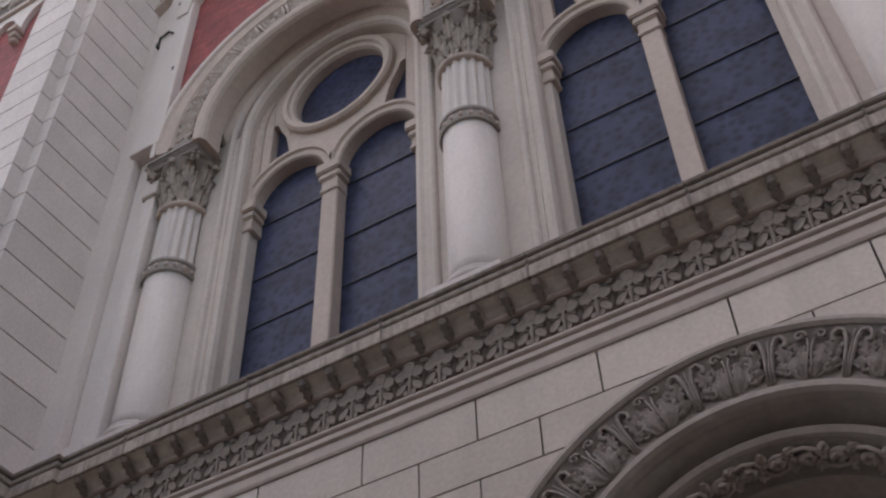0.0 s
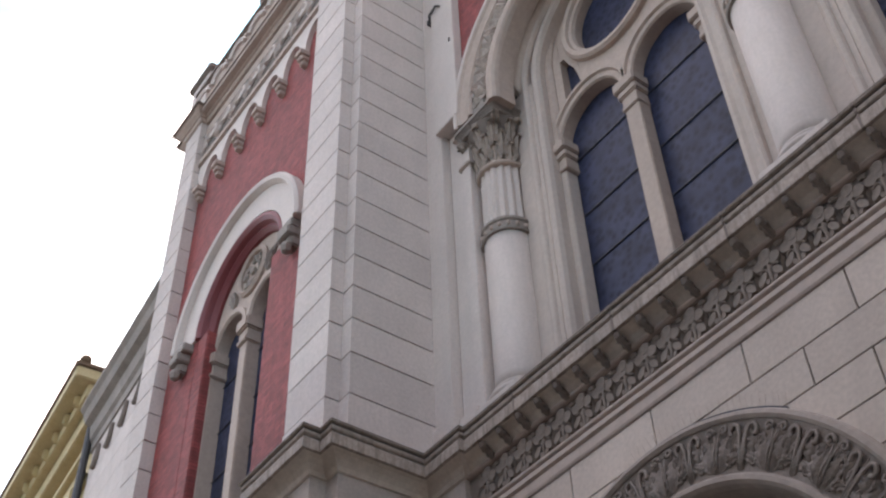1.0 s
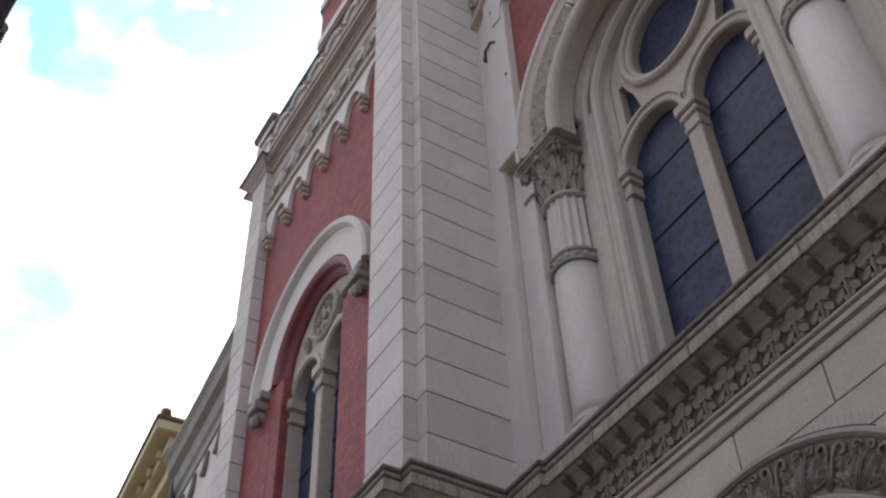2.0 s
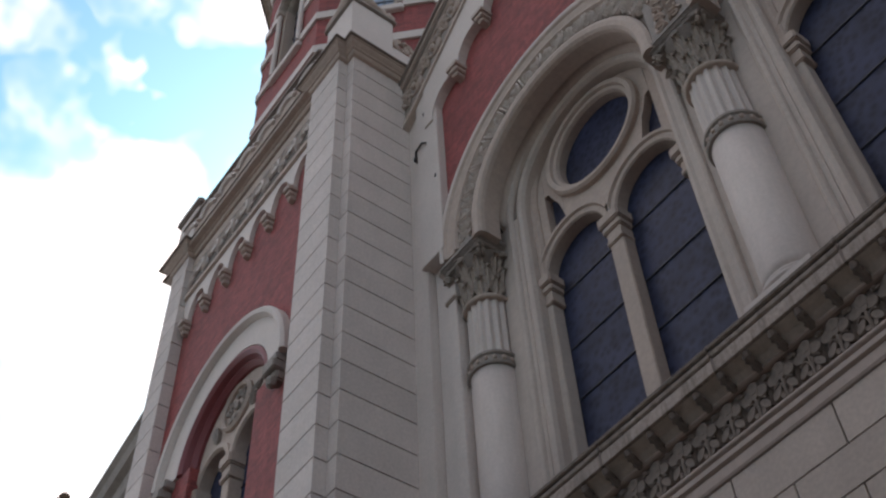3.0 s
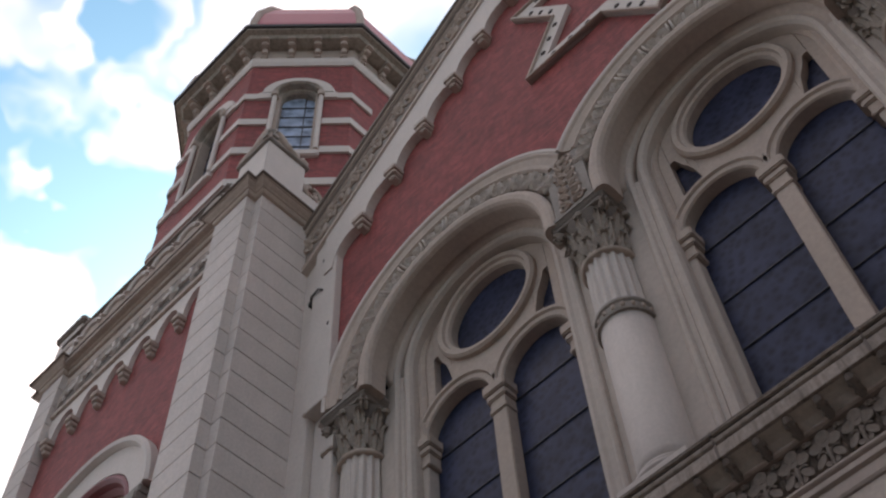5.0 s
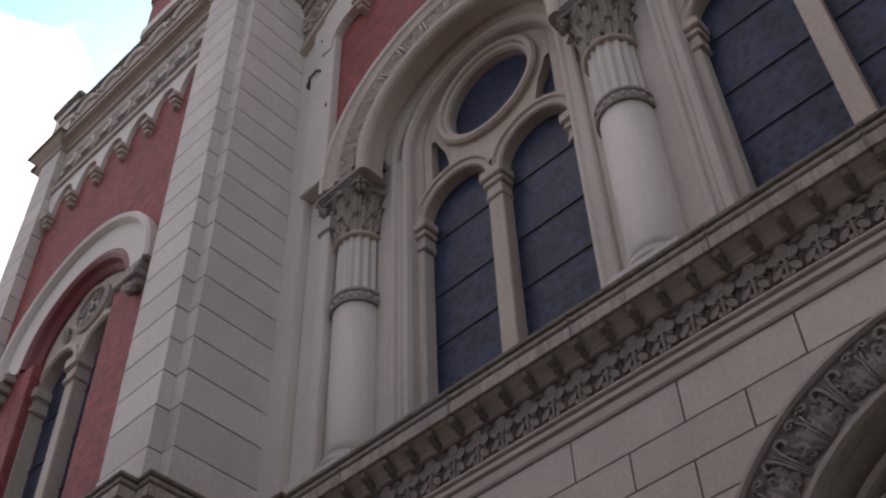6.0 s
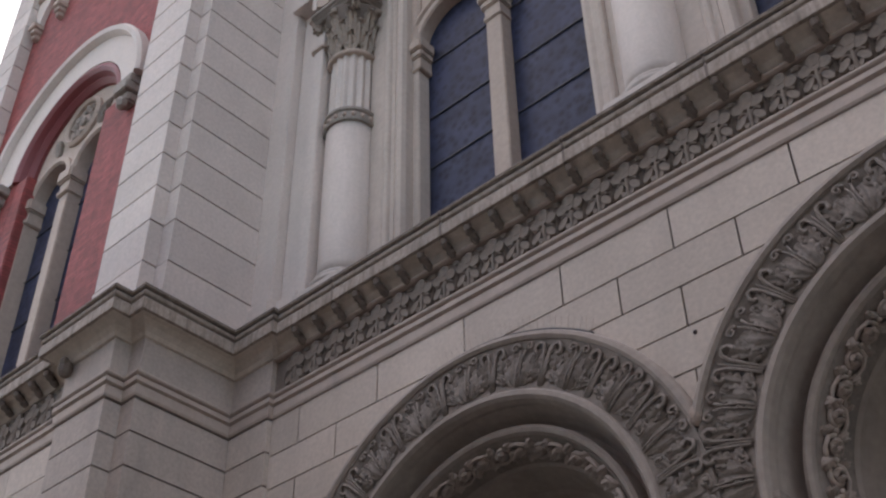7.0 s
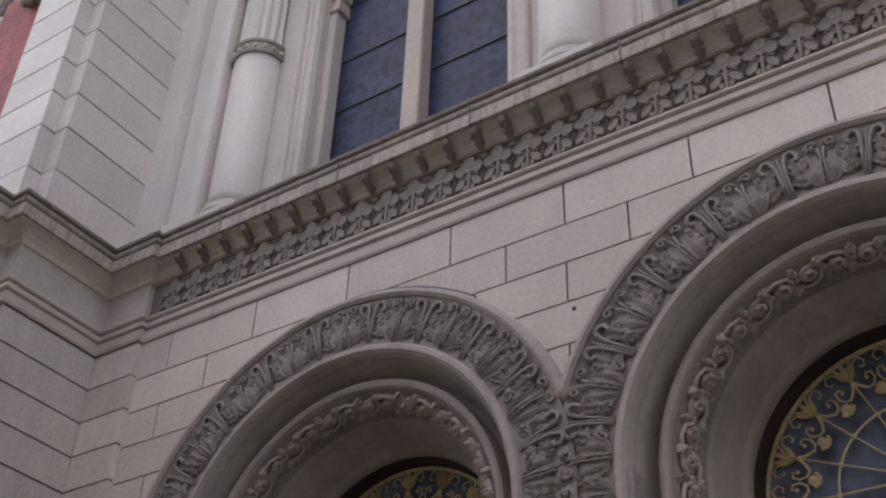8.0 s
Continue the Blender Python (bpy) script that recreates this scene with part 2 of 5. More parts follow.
def loft(rings, bm=None, closed=True, caps=True):
    """Quads between successive rings of points; each ring a list of equal length."""
    bm = bm or bmesh.new()
    vs = [[bm.verts.new(p) for p in r] for r in rings]
    n = len(vs[0])
    for a, b in zip(vs, vs[1:]):
        for i in range(n if closed else n - 1):
            j = (i + 1) % n
            bm.faces.new((a[i], a[j], b[j], b[i]))
    if caps and closed:
        bm.faces.new(vs[0][::-1])
        bm.faces.new(vs[-1])
    return bm


def prism(outline, y0, y1, bm=None):
    """An outline of (x, z) pushed from y0 to y1."""
    return loft([[(x, y0, z) for x, z in outline], [(x, y1, z) for x, z in outline]], bm)


def arch_ring(cx, cz, profile, a0=0.0, a1=180.0, steps=48, bm=None, tail=0.0):
    """A closed profile of (radius, y) swept round an arc in the wall's plane."""
    rings = []
    for i in range(steps + 1):
        a = radians(a0 + (a1 - a0) * i / steps)
        rings.append([(cx + r * math.cos(a), y, cz + r * math.sin(a)) for r, y in profile])
    if tail and a0 == 0:
        rings.insert(0, [(x, y, z - tail) for x, y, z in rings[0]])
    if tail and a1 == 180:
        rings.append([(x, y, z - tail) for x, y, z in rings[-1]])
    full = abs(a1 - a0) > 359.9
    if full:
        rings[-1] = rings[0]
    bm = loft(rings, bm, caps=not full)
    if full:
        bmesh.ops.remove_doubles(bm, verts=bm.verts, dist=1e-5)
    return bm


def run(path, profile, bm=None):
    """A closed profile of (out, z) swept along a plan polyline of (x, y), mitred; 'out' points to the left of the way."""
    rings = []
    P = [Vector(p) for p in path]
    for i, p in enumerate(P):
        dirs = []
        if i > 0:
            dirs.append((p - P[i - 1]).normalized())
        if i < len(P) - 1:
            dirs.append((P[i + 1] - p).normalized())
        ns = [Vector((-d.y, d.x)) for d in dirs]
        m = ns[0] if len(ns) == 1 else (ns[0] + ns[1]) / (1 + ns[0].dot(ns[1]))
        rings.append([(p.x + m.x * o, p.y + m.y * o, z) for o, z in profile])
    return loft(rings, bm)


def lathe(cx, cy, profile, steps=32, bm=None, flute=0.0, flutes=0):
    """A profile of (radius, z) turned round an upright axis."""
    rings = []
    for r, z in profile:
        ring = []
        for i in range(steps):
            a = 2 * math.pi * i / steps
            rr = r - (flute * (0.5 - 0.5 * math.cos(a * flutes)) if flutes else 0)
            ring.append((cx + rr * math.cos(a), cy + rr * math.sin(a), z))
        rings.append(ring)
    return loft(rings, bm)


def tube(points, radius, bm=None, sides=6, taper=None):
    """A round bar along 3D points."""
    P = [Vector(p) for p in points]
    rings = []
    for i, p in enumerate(P):
        d = (P[min(i + 1, len(P) - 1)] - P[max(i - 1, 0)]).normalized()
        u = d.cross(Vector((0, 1, 0)))
        if u.length < 0.05:
            u = d.cross(Vector((1, 0, 0)))
        u.normalize()
        w = d.cross(u)
        r = radius if taper is None else radius * taper(i / (len(P) - 1))
        rings.append([p + u * (r * math.cos(k * 2 * math.pi / sides)) + w * (r * math.sin(k * 2 * math.pi / sides)) for k in range(sides)])
    return loft(rings, bm)


def blob(c, sx, sy, sz, bm=None, rot=0.0, seg=6):
    """A small rounded knob, turned by rot in the wall's plane."""
    bm2 = bmesh.new()
    bmesh.ops.create_uvsphere(bm2, u_segments=seg, v_segments=max(4, seg - 2), radius=1.0,
                              matrix=Matrix.LocRotScale(c, Euler((0, rot, 0)), (sx, sy, sz)))
    return join(bm, bm2)


# ---- plan of the front, in metres ----
BAYS = (-5.93, -1.41)          # axes of the portals and of the windows above them
COLS = (-8.19, -3.67, 0.85)    # axes of the large columns
FACE = 7.0                     # lower wall's face
PORTAL_Z, PORTAL_R = 5.36, 2.42
FRONT = [(6.0, 7.0), (-8.78, 7.0), (-8.78, 6.93), (-9.45, 6.93), (-9.45, 5.66), (-9.69, 5.66), (-9.69, 5.44), (-10.61, 5.44),
         (-10.61, 5.61), (-15.25, 5.61), (-15.25, 5.44), (-16.17, 5.44), (-16.17, 5.66), (-16.40, 5.66), (-16.40, 12.4)]

# ---- ground and the street's other side ----
gb = bmesh.new()
bmesh.ops.create_grid(gb, x_segments=2, y_segments=2, size=400)
# out of view; its light grey serves as a reflector
ground = tagged(link("ground", gb, BOUNCE_PAVING), "unseen grey street in front of the synagogue, lightened to bounce light up", "ground", kind="structure")
# added unseen wall; its raised right part darkens the right-hand bay
opp = tagged(link("wall_opposite", box(2.0, 25, -2.4, -1.6, 10.9, 17.0, box(-2.9, 25, -2.4, -1.6, 0, 11.0)), GREYPLASTER), "unseen grey plaster wall added across the street to block sky light", "wall", kind="structure")
house = thing("opposite_house", "plain plastered house with dark projecting wooden eave", "house")
part("wall", loft([[(-2.9, -0.74, z), (-20, -2.28, z), (-20, -9, z), (-2.9, -9, z)] for z in (0, 11.0)]), GREYPLASTER, house)
part("eave", loft([[(-2.9, 0.085, z), (-20, -1.455, z), (-20, -9, z), (-2.9, -9, z)] for z in (11.0, 11.1)]), SOFFIT, house, "grey painted boards")
gutter = part("gutter", tube([(-2.9, 0.105, 11.06), (-20, -1.435, 11.06)], 0.05, sides=10), SOFFIT, house)
part("gutter_joint", tube([(-7.09, -0.268, 11.055), (-7.11, -0.27, 11.055), (-7.30, -0.287, 11.055), (-7.32, -0.289, 11.055)], 0.105, sides=12), IRON, gutter, "thicker iron sleeve")


def columns_sheet(xs, low, top, y0, y1, bm=None):
    """A thick sheet between two lines over x, left out where the lower line is above the upper."""
    bm = bm or bmesh.new()
    cur = []
    def flush():
        if len(cur) > 1:
            loft([[(x, y0, a), (x, y0, b), (x, y1, b), (x, y1, a)] for x, a, b in cur], bm)
        cur.clear()
    for x in xs:
        a, b = low(x), top(x)
        if b - a > 0.004:
            cur.append((x, a, b))
        else:
            flush()
    flush()
    return bm


def arc_low(x, r, cz, floor):
    """The lower edge of a wall over the arches: the arch's back where there is one, else the floor line."""
    z = floor
    for c in BAYS:
        d = abs(x - c)
        if d < r:
            z = max(z, cz + math.sqrt(r * r - d * d))
    return z


def span(a, b, n):
    return [a + (b - a) * i / n for i in range(n + 1)]


# ---- lower nave wall with its ashlar ----
wall_low = tagged(link("wall_nave_lower", columns_sheet(span(-9.6, 6.0, 240), lambda x: arc_low(x, 2.2, PORTAL_Z, PORTAL_Z), lambda x: 9.5, FACE + 0.02, FACE + 0.3), JOINT),
                  "cream ashlar wall with dark joints over the portals", "wall", kind="structure")
for i, (a, b) in enumerate(((-9.6, -8.13), (0.79, 6.0))):
    part("pier", box(a, b, FACE + 0.02, FACE + 0.6, 0, PORTAL_Z), STONE, wall_low)


def ashlar_block(x0, x1, z0, z1):
    g = 0.0095
    low = lambda x: arc_low(x, 2.3, PORTAL_Z, 0) if arc_low(x, 2.3, PORTAL_Z, 0) > z0 + g else z0 + g
    return columns_sheet(span(x0 + g, x1 - g, 12), low, lambda x: z1 - g, FACE, FACE + 0.05)


# ---- entablature that runs round the nave and the tower ----
CORNICE = [(-0.02, 9.56), (0.12, 9.515), (0.22, 9.475), (0.285, 9.455), (0.29, 9.425), (0.255, 9.418), (0.245, 9.405), (0.262, 9.395), (0.272, 9.37), (0.265, 9.345), (0.245, 9.332), (0.225, 9.328), (0.215, 9.31), (-0.02, 9.31)]
CORONA = [(-0.02, 9.311), (0.222, 9.311), (0.258, 9.302), (0.266, 9.285), (0.266, 9.155), (0.26, 9.15), (0.235, 9.15), (-0.02, 9.2)]
SOFFIT = [(-0.02, 9.21), (0.246, 9.16), (0.23, 9.155), (0.17, 9.135), (0.11, 9.095), (0.06, 9.045), (0.035, 9.0), (-0.02, 8.99)]
LOWMOULD = [(-0.02, 8.56), (0.04, 8.56), (0.065, 8.54), (0.07, 8.515), (0.055, 8.50), (0.02, 8.49), (0.02, 8.478), (0.052, 8.47), (0.052, 8.415), (0.012, 8.40), (0.012, 8.39), (0.03, 8.375), (0.03, 8.275), (0.018, 8.25), (-0.02, 8.25)]
entablature = tagged(link("cornice_entablature", run(FRONT, CORNICE), CORN), "cream stone cornice with carved brackets and leaf frieze", "cornice", kind="structure")
part("corona", run(FRONT, CORONA), CORONASTONE, entablature, "pale rain-streaked cornice face")
# underside brightened by colour, for light bounced up from below
part("cove", run(FRONT, SOFFIT), COVE, entablature)
part("frieze_moulding", run(FRONT, LOWMOULD), JAMBSTONE, entablature)
part("weathered_lip", run(FRONT, [(0.10, 9.5), (0.10, 9.528), (0.22, 9.482), (0.288, 9.462), (0.294, 9.442), (0.26, 9.438)]), SOOT_SHADE, entablature, "soot-stained cornice lip")
# dark strips laid in as the shadow lines under the cornice nose
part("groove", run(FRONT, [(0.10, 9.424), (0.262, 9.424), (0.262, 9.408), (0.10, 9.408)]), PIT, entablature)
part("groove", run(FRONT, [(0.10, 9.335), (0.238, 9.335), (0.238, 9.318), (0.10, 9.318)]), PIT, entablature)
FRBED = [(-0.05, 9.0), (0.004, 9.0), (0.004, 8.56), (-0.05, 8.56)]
# bed is dark to paint the shade in the leaves' undercuts
part("frieze_bed", run(FRONT[0:2], FRBED), SOOT_SHADE, entablature, "ground behind the carved leaves, darkened to paint their shade")
part("frieze_bed", run(FRONT[1:9], FRBED), GRIMY, entablature)
# tower front bed darkened in place of shade between the leaves
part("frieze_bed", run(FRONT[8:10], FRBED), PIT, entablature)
part("frieze_bed", run(FRONT[9:], FRBED), GRIMY, entablature)
part("top_fillet", run(FRONT[0:2], [(0.0, 9.03), (0.06, 9.03), (0.072, 9.018), (0.072, 9.0), (0.05, 8.985), (0.0, 8.985)]), STONE, entablature)

# upright walls of the tower up to the cornice


def plan_prism(plan, z0, z1, bm=None):
    return loft([[(x, y, z0) for x, y in plan], [(x, y, z1) for x, y in plan]], bm)


tower = thing("bell_tower", "square red brick synagogue tower with pale stone corners", "tower")
inner = [(-9.47, 6.9), (-9.47, 5.68), (-9.71, 5.68), (-9.71, 5.46), (-10.59, 5.46), (-10.59, 5.63), (-15.27, 5.63), (-15.27, 5.46), (-16.15, 5.46), (-16.15, 5.68), (-16.38, 5.68), (-16.38, 12.3), (-9.47, 12.3)]
part("lower_wall", plan_prism(inner, 0, 9.5), JOINT, tower)
part("strip_core", box(-9.6, -8.80, 6.95, 7.4, 0, 9.5), JOINT, wall_low)


# ---- the two portals ----
TYMPANA = {}


def portal(cx, a1):
    p = thing("portal", "weathered round-arched stone portal with carved leaf band", "portal", group="portals", kind="")
    y = FACE
    z = PORTAL_Z
    dy = 0.004 if a1 < 180 else 0.0
    part("outer_hood", arch_ring(cx, z, [(2.34, y + 0.05), (2.34, y - 0.06), (2.37, y - 0.085), (2.41, y - 0.075), (2.43, y - 0.04), (2.45, y + 0.05)], 18.8, a1, 72), PORTSTONE, p, smooth=False)
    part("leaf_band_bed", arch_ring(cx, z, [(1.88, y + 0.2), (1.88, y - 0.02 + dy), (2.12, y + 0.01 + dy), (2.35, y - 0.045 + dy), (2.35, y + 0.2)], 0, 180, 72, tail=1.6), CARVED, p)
    part("roll_moulding", arch_ring(cx, z, [(1.76, y + 0.3), (1.76, y + 0.05), (1.78, y - 0.01), (1.81, y - 0.045), (1.85, y - 0.045), (1.885, y - 0.01), (1.89, y + 0.3)], 0, 180, 72, tail=1.6), PORTSTONE, p)
    part("cove_moulding", arch_ring(cx, z, [(1.60, y + 0.5), (1.60, y + 0.36), (1.655, y + 0.36), (1.69, y + 0.31), (1.725, y + 0.22), (1.75, y + 0.12), (1.77, y + 0.06), (1.79, y + 0.5)], 0, 180, 72, tail=1.6), PORTSTONE, p)
    part("inner_roll", arch_ring(cx, z, [(1.53, y + 0.5), (1.53, y + 0.20), (1.545, y + 0.165), (1.58, y + 0.15), (1.61, y + 0.165), (1.62, y + 0.5)], 0, 180, 72, tail=1.6), PORTSTONE, p)
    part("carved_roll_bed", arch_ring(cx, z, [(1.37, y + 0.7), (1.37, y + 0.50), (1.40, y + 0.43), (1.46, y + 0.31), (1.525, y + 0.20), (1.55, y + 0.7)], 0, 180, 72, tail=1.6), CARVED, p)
    part("soffit", arch_ring(cx, z, [(1.20, y + 1.0), (1.20, y + 0.89), (1.215, y + 0.86), (1.25, y + 0.83), (1.29, y + 0.70), (1.33, y + 0.56), (1.345, y + 0.50), (1.375, y + 0.475), (1.42, y + 1.0)], 0, 180, 72, tail=1.6), PORTSTONE, p)
    # ring coloured near-black to paint the deep reveal's shade
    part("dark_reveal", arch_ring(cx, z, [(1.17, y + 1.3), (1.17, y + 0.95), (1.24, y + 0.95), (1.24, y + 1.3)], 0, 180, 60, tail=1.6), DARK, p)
    for s in (-1, 1):
        part("jamb", box(cx + s * 1.22, cx + s * 2.20, y + 0.30, y + 1.2, 0, z - 1.55), PORTSTONE, p)
    TYMPANA[cx] = part("tympanum_glass", prism([(cx + 1.24 * math.cos(radians(a)), z + 1.24 * math.sin(radians(a))) for a in range(0, 181, 5)] + [(cx - 1.24, z - 1.0), (cx + 1.24, z - 1.0)], y + 1.15, y + 1.19), TYMPGLASS, p)
    part("door_leaf", box(cx - 1.24, cx + 1.24, y + 1.12, y + 1.2, 0, z - 1.0), BROWN, p)
    return p


portals = [portal(c, a) for c, a in zip(BAYS, (180, 161.2))]
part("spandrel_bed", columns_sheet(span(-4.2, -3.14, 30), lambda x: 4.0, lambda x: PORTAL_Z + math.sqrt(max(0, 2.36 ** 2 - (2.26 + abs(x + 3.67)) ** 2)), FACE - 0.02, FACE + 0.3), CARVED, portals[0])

# ---- upper nave wall ----
RAKE_S, RAKE_0 = 0.905, 28.35
rake = lambda x: RAKE_0 + RAKE_S * (x if x < BAYS[1] else 2 * BAYS[1] - x)
WIN_Z = 15.15
wall_up = tagged(link("wall_gable", columns_sheet(span(-8.5, 5.7, 300), lambda x: arc_low(x, 2.3, WIN_Z, 15.0), lambda x: rake(x) + 0.6, 7.05, 7.5), BRICK),
                 "red painted brick gable wall over the arched windows", "wall", kind="structure")
# strips beside the tower
part("corner_strip", box(-9.60, -9.00, 6.98, 7.5, 9.5, 20.4, bevel=0.01), PALE, wall_up)
part("corner_strip", box(-9.00, -8.50, 7.13, 7.5, 9.5, 20.9, bevel=0.01), PALE, wall_up)
part("upper_strip", box(-9.05, -8.47, 6.90, 7.5, 15.3, 20.6, bevel=0.01), PALE, wall_up)
part("strip_plinth", box(-9.5, -8.97, 6.92, 7.4, 9.5, 9.98, bevel=0.012), PALE, wall_up)
part("strip_plinth", box(-8.97, -8.60, 7.03, 7.4, 9.5, 9.98, bevel=0.012), PALE, wall_up)
# piers behind the columns and stepped jambs
for c in COLS:
    part("pier", box(c - 0.62, c + 0.62, 7.50, 7.9, 9.4, 15.2, bevel=0.01), JAMBSTONE, wall_up)
part("pilaster", box(COLS[0] - 0.47, COLS[0] - 0.28, 7.06, 7.5, 9.4, 14.75, bevel=0.01), PALE, wall_up)
part("pier_right", box(1.2, 5.7, 7.2, 7.5, 9.4, 15.3), STONE, wall_up)


back = tagged(link("wall_back", box(-9.5, 5.7, 8.02, 8.2, 9.0, 18.6), DARK), "dark wall inside behind the window glass", "wall", kind="structure")


def window(cx, name, a1):
    w = tagged(new(name), "tall twin-light synagogue window with dark blue glass and stone tracery", "window", kind="structure")
    zt, yt = 15.50, 7.65
    dy = 0.004 if a1 < 180 else 0.0
    hw = 1.30
    # carved archivolt over it, springing from the column capitals
    part("archivolt_hood", arch_ring(cx, WIN_Z, [(2.27, 7.2), (2.27, 6.96), (2.30, 6.92), (2.34, 6.92), (2.37, 6.95), (2.40, 6.955), (2.52, 6.93), (2.55, 6.90), (2.58, 6.90), (2.60, 6.94), (2.60, 7.2)], 28.0, a1, 90), STONE, w)
    part("hood_fillet", arch_ring(cx, WIN_Z, [(2.59, 7.2), (2.59, 6.945), (2.62, 6.905), (2.66, 6.90), (2.685, 6.94), (2.685, 7.2)], 31.2, min(a1, 148.8) if a1 < 180 else a1, 90), PALE, w)
    # ground darker than the carved units on it
    part("archivolt_bed", arch_ring(cx, WIN_Z, [(1.90, 7.3), (1.90, 7.03 + dy), (2.28, 7.02 + dy), (2.45, 7.02 + dy), (2.45, 7.3)], 0, 180, 90, tail=0.30), SOOT_SHADE, w)
    part("archivolt_inner_roll", arch_ring(cx, WIN_Z, [(1.70, 7.3), (1.70, 7.02), (1.72, 6.96), (1.76, 6.92), (1.83, 6.905), (1.89, 6.92), (1.93, 6.96), (1.94, 7.3)], 0, 180, 90, tail=0.30), STONE, w)
    prof = [(1.56, 7.8), (1.56, 7.47), (1.62, 7.41), (1.68, 7.30), (1.71, 7.15), (1.74, 6.99), (1.80, 6.99), (1.80, 7.8)]
    rings = []
    for i in range(81):
        a = math.pi * i / 80
        f = min(1.0, math.sin(a) / 0.5) ** 0.8
        rings.append([(cx + r * math.cos(a), y if y > 7.46 else 7.46 + (y - 7.46) * f, WIN_Z + 0.1 + r * math.sin(a)) for r, y in prof])
    part("deep_cove", loft(rings), STONE, w)
    for s in (-1, 1):
        part("jamb_face", box(cx + s * 1.48, cx + s * 1.96, 7.46, 7.8, 9.4, WIN_Z + 0.12, bevel=0.01), JAMBSTONE, w)
    cx += 0.055
    part("outer_reveal_roll", arch_ring(cx, WIN_Z + 0.13, [(1.61, 7.7), (1.61, 7.45), (1.63, 7.415), (1.665, 7.40), (1.70, 7.415), (1.72, 7.45), (1.72, 7.7)], 0, 180, 80, tail=6.0), JAMBSTONE, w)
    part("reveal_roll", arch_ring(cx, WIN_Z + 0.15, [(1.40, 7.9), (1.40, 7.52), (1.43, 7.46), (1.48, 7.44), (1.53, 7.46), (1.57, 7.52), (1.57, 7.9)], 0, 180, 80, tail=6.0), JAMBSTONE, w)
    for s in (-1, 1):
        part("jamb", box(cx + s * hw, cx + s * 1.42, yt, 7.86, 9.4, zt, bevel=0.012), JAMBSTONE, w)
    # tracery
    part("tracery_ring", arch_ring(cx, zt, [(1.29, 7.86), (1.29, yt + 0.02), (1.33, yt - 0.03), (1.42, yt - 0.03), (1.42, 7.86)], 0, 180, 64, tail=1.72), STONE, w)
    lr = 0.595
    zl = 13.78
    for s in (-1, 1):
        lc = cx + s * (0.125 + lr)
        part("lancet_arch", arch_ring(lc, zl, [(lr, 7.86), (lr, yt + 0.03), (lr + 0.02, yt), (lr + 0.10, yt), (lr + 0.12, yt - 0.04), (lr + 0.17, yt - 0.04), (lr + 0.17, 7.86)], 0, 180, 36), STONE, w)
        pane = part("glass_pane", box(cx + s * 0.1, cx + s * 1.36, 7.865, 7.975, 9.4, 14.7), GLASS, w, "dark blue leaded glass")
        for zb in (10.70, 11.57, 12.45, 13.50):
            part("glazing_bar", tube([(cx + s * 0.1, 7.855, zb), (cx + s * 1.34, 7.855, zb)], 0.014), LEAD, pane)
    part("oculus_ring", arch_ring(cx, 15.71, [(0.765, 7.86), (0.765, yt + 0.06), (0.79, yt + 0.01), (0.84, yt), (0.86, yt - 0.05), (0.93, yt - 0.06), (0.97, yt - 0.02), (0.97, 7.86)], 0, 360, 56), STONE, w)
    part("oculus_glass", box(cx - 1.36, cx + 1.36, 7.845, 7.86, 14.72, 16.95), GLASS, w, "dark blue leaded glass")
    oz = 15.71
    def lance(d, r):
        return zl + math.sqrt(max(0.0, r * r - (d - 0.125 - lr) ** 2))
    def ring(d, r):
        return zt + math.sqrt(max(0.0, r * r - d * d))
    def gap(d):
        lo = lance(d, lr + 0.27)
        hi = min(ring(d, 1.15), 15.50 - 9.0 * (d - 1.10) ** 2, oz - math.sqrt(max(0.0, 1.07 ** 2 - d * d)) if d < 1.07 else 99)
        return (lo, hi) if hi > lo and d < 1.15 else None
    for sg in (-1, 1):
        ds = span(0.0, 1.34, 134)
        def low_top(x):
            d = abs(x - cx)
            g = gap(d)
            return g[0] if g else (oz - math.sqrt(max(0.0, 0.90 ** 2 - d * d)) if d < 0.9 else ring(d, 1.36))
        def high_low(x):
            d = abs(x - cx)
            g = gap(d)
            base = oz + math.sqrt(0.90 ** 2 - d * d) if d < 0.9 else (g[1] if g else 99)
            return base
        part("spandrel_plate", columns_sheet([cx + sg * d for d in ds], lambda x: lance(abs(x - cx), lr + 0.1), low_top, yt + 0.05, 7.86), STONE, w)
        part("spandrel_plate", columns_sheet([cx + sg * d for d in ds if d < 0.905], lambda x: (gap(abs(x - cx)) or (0, 99))[1], lambda x: oz - math.sqrt(max(0.0, 0.91 ** 2 - (x - cx) ** 2)), yt + 0.05, 7.86), STONE, w)
        part("spandrel_plate", columns_sheet([cx + sg * d for d in ds], high_low, lambda x: ring(abs(x - cx), 1.36), yt + 0.05, 7.86), STONE, w)
    part("spandrel_foot", box(cx - 0.10, cx + 0.10, yt + 0.012, 7.86, 13.75, 14.12), STONE, w)
    part("mullion", box(cx - 0.125, cx + 0.125, yt, 7.86, 9.4, 13.25, bevel=0.012), STONE, w)
    for xx, hh in ((cx, 0.125), (cx - hw - 0.06, 0.10), (cx + hw + 0.06, 0.10)):
        cap = box(xx - hh - 0.02, xx + hh + 0.02, yt - 0.03, 7.86, 13.24, 13.32, bevel=0.015)
        box(xx - hh, xx + hh, yt - 0.01, 7.86, 13.32, 13.48, cap)
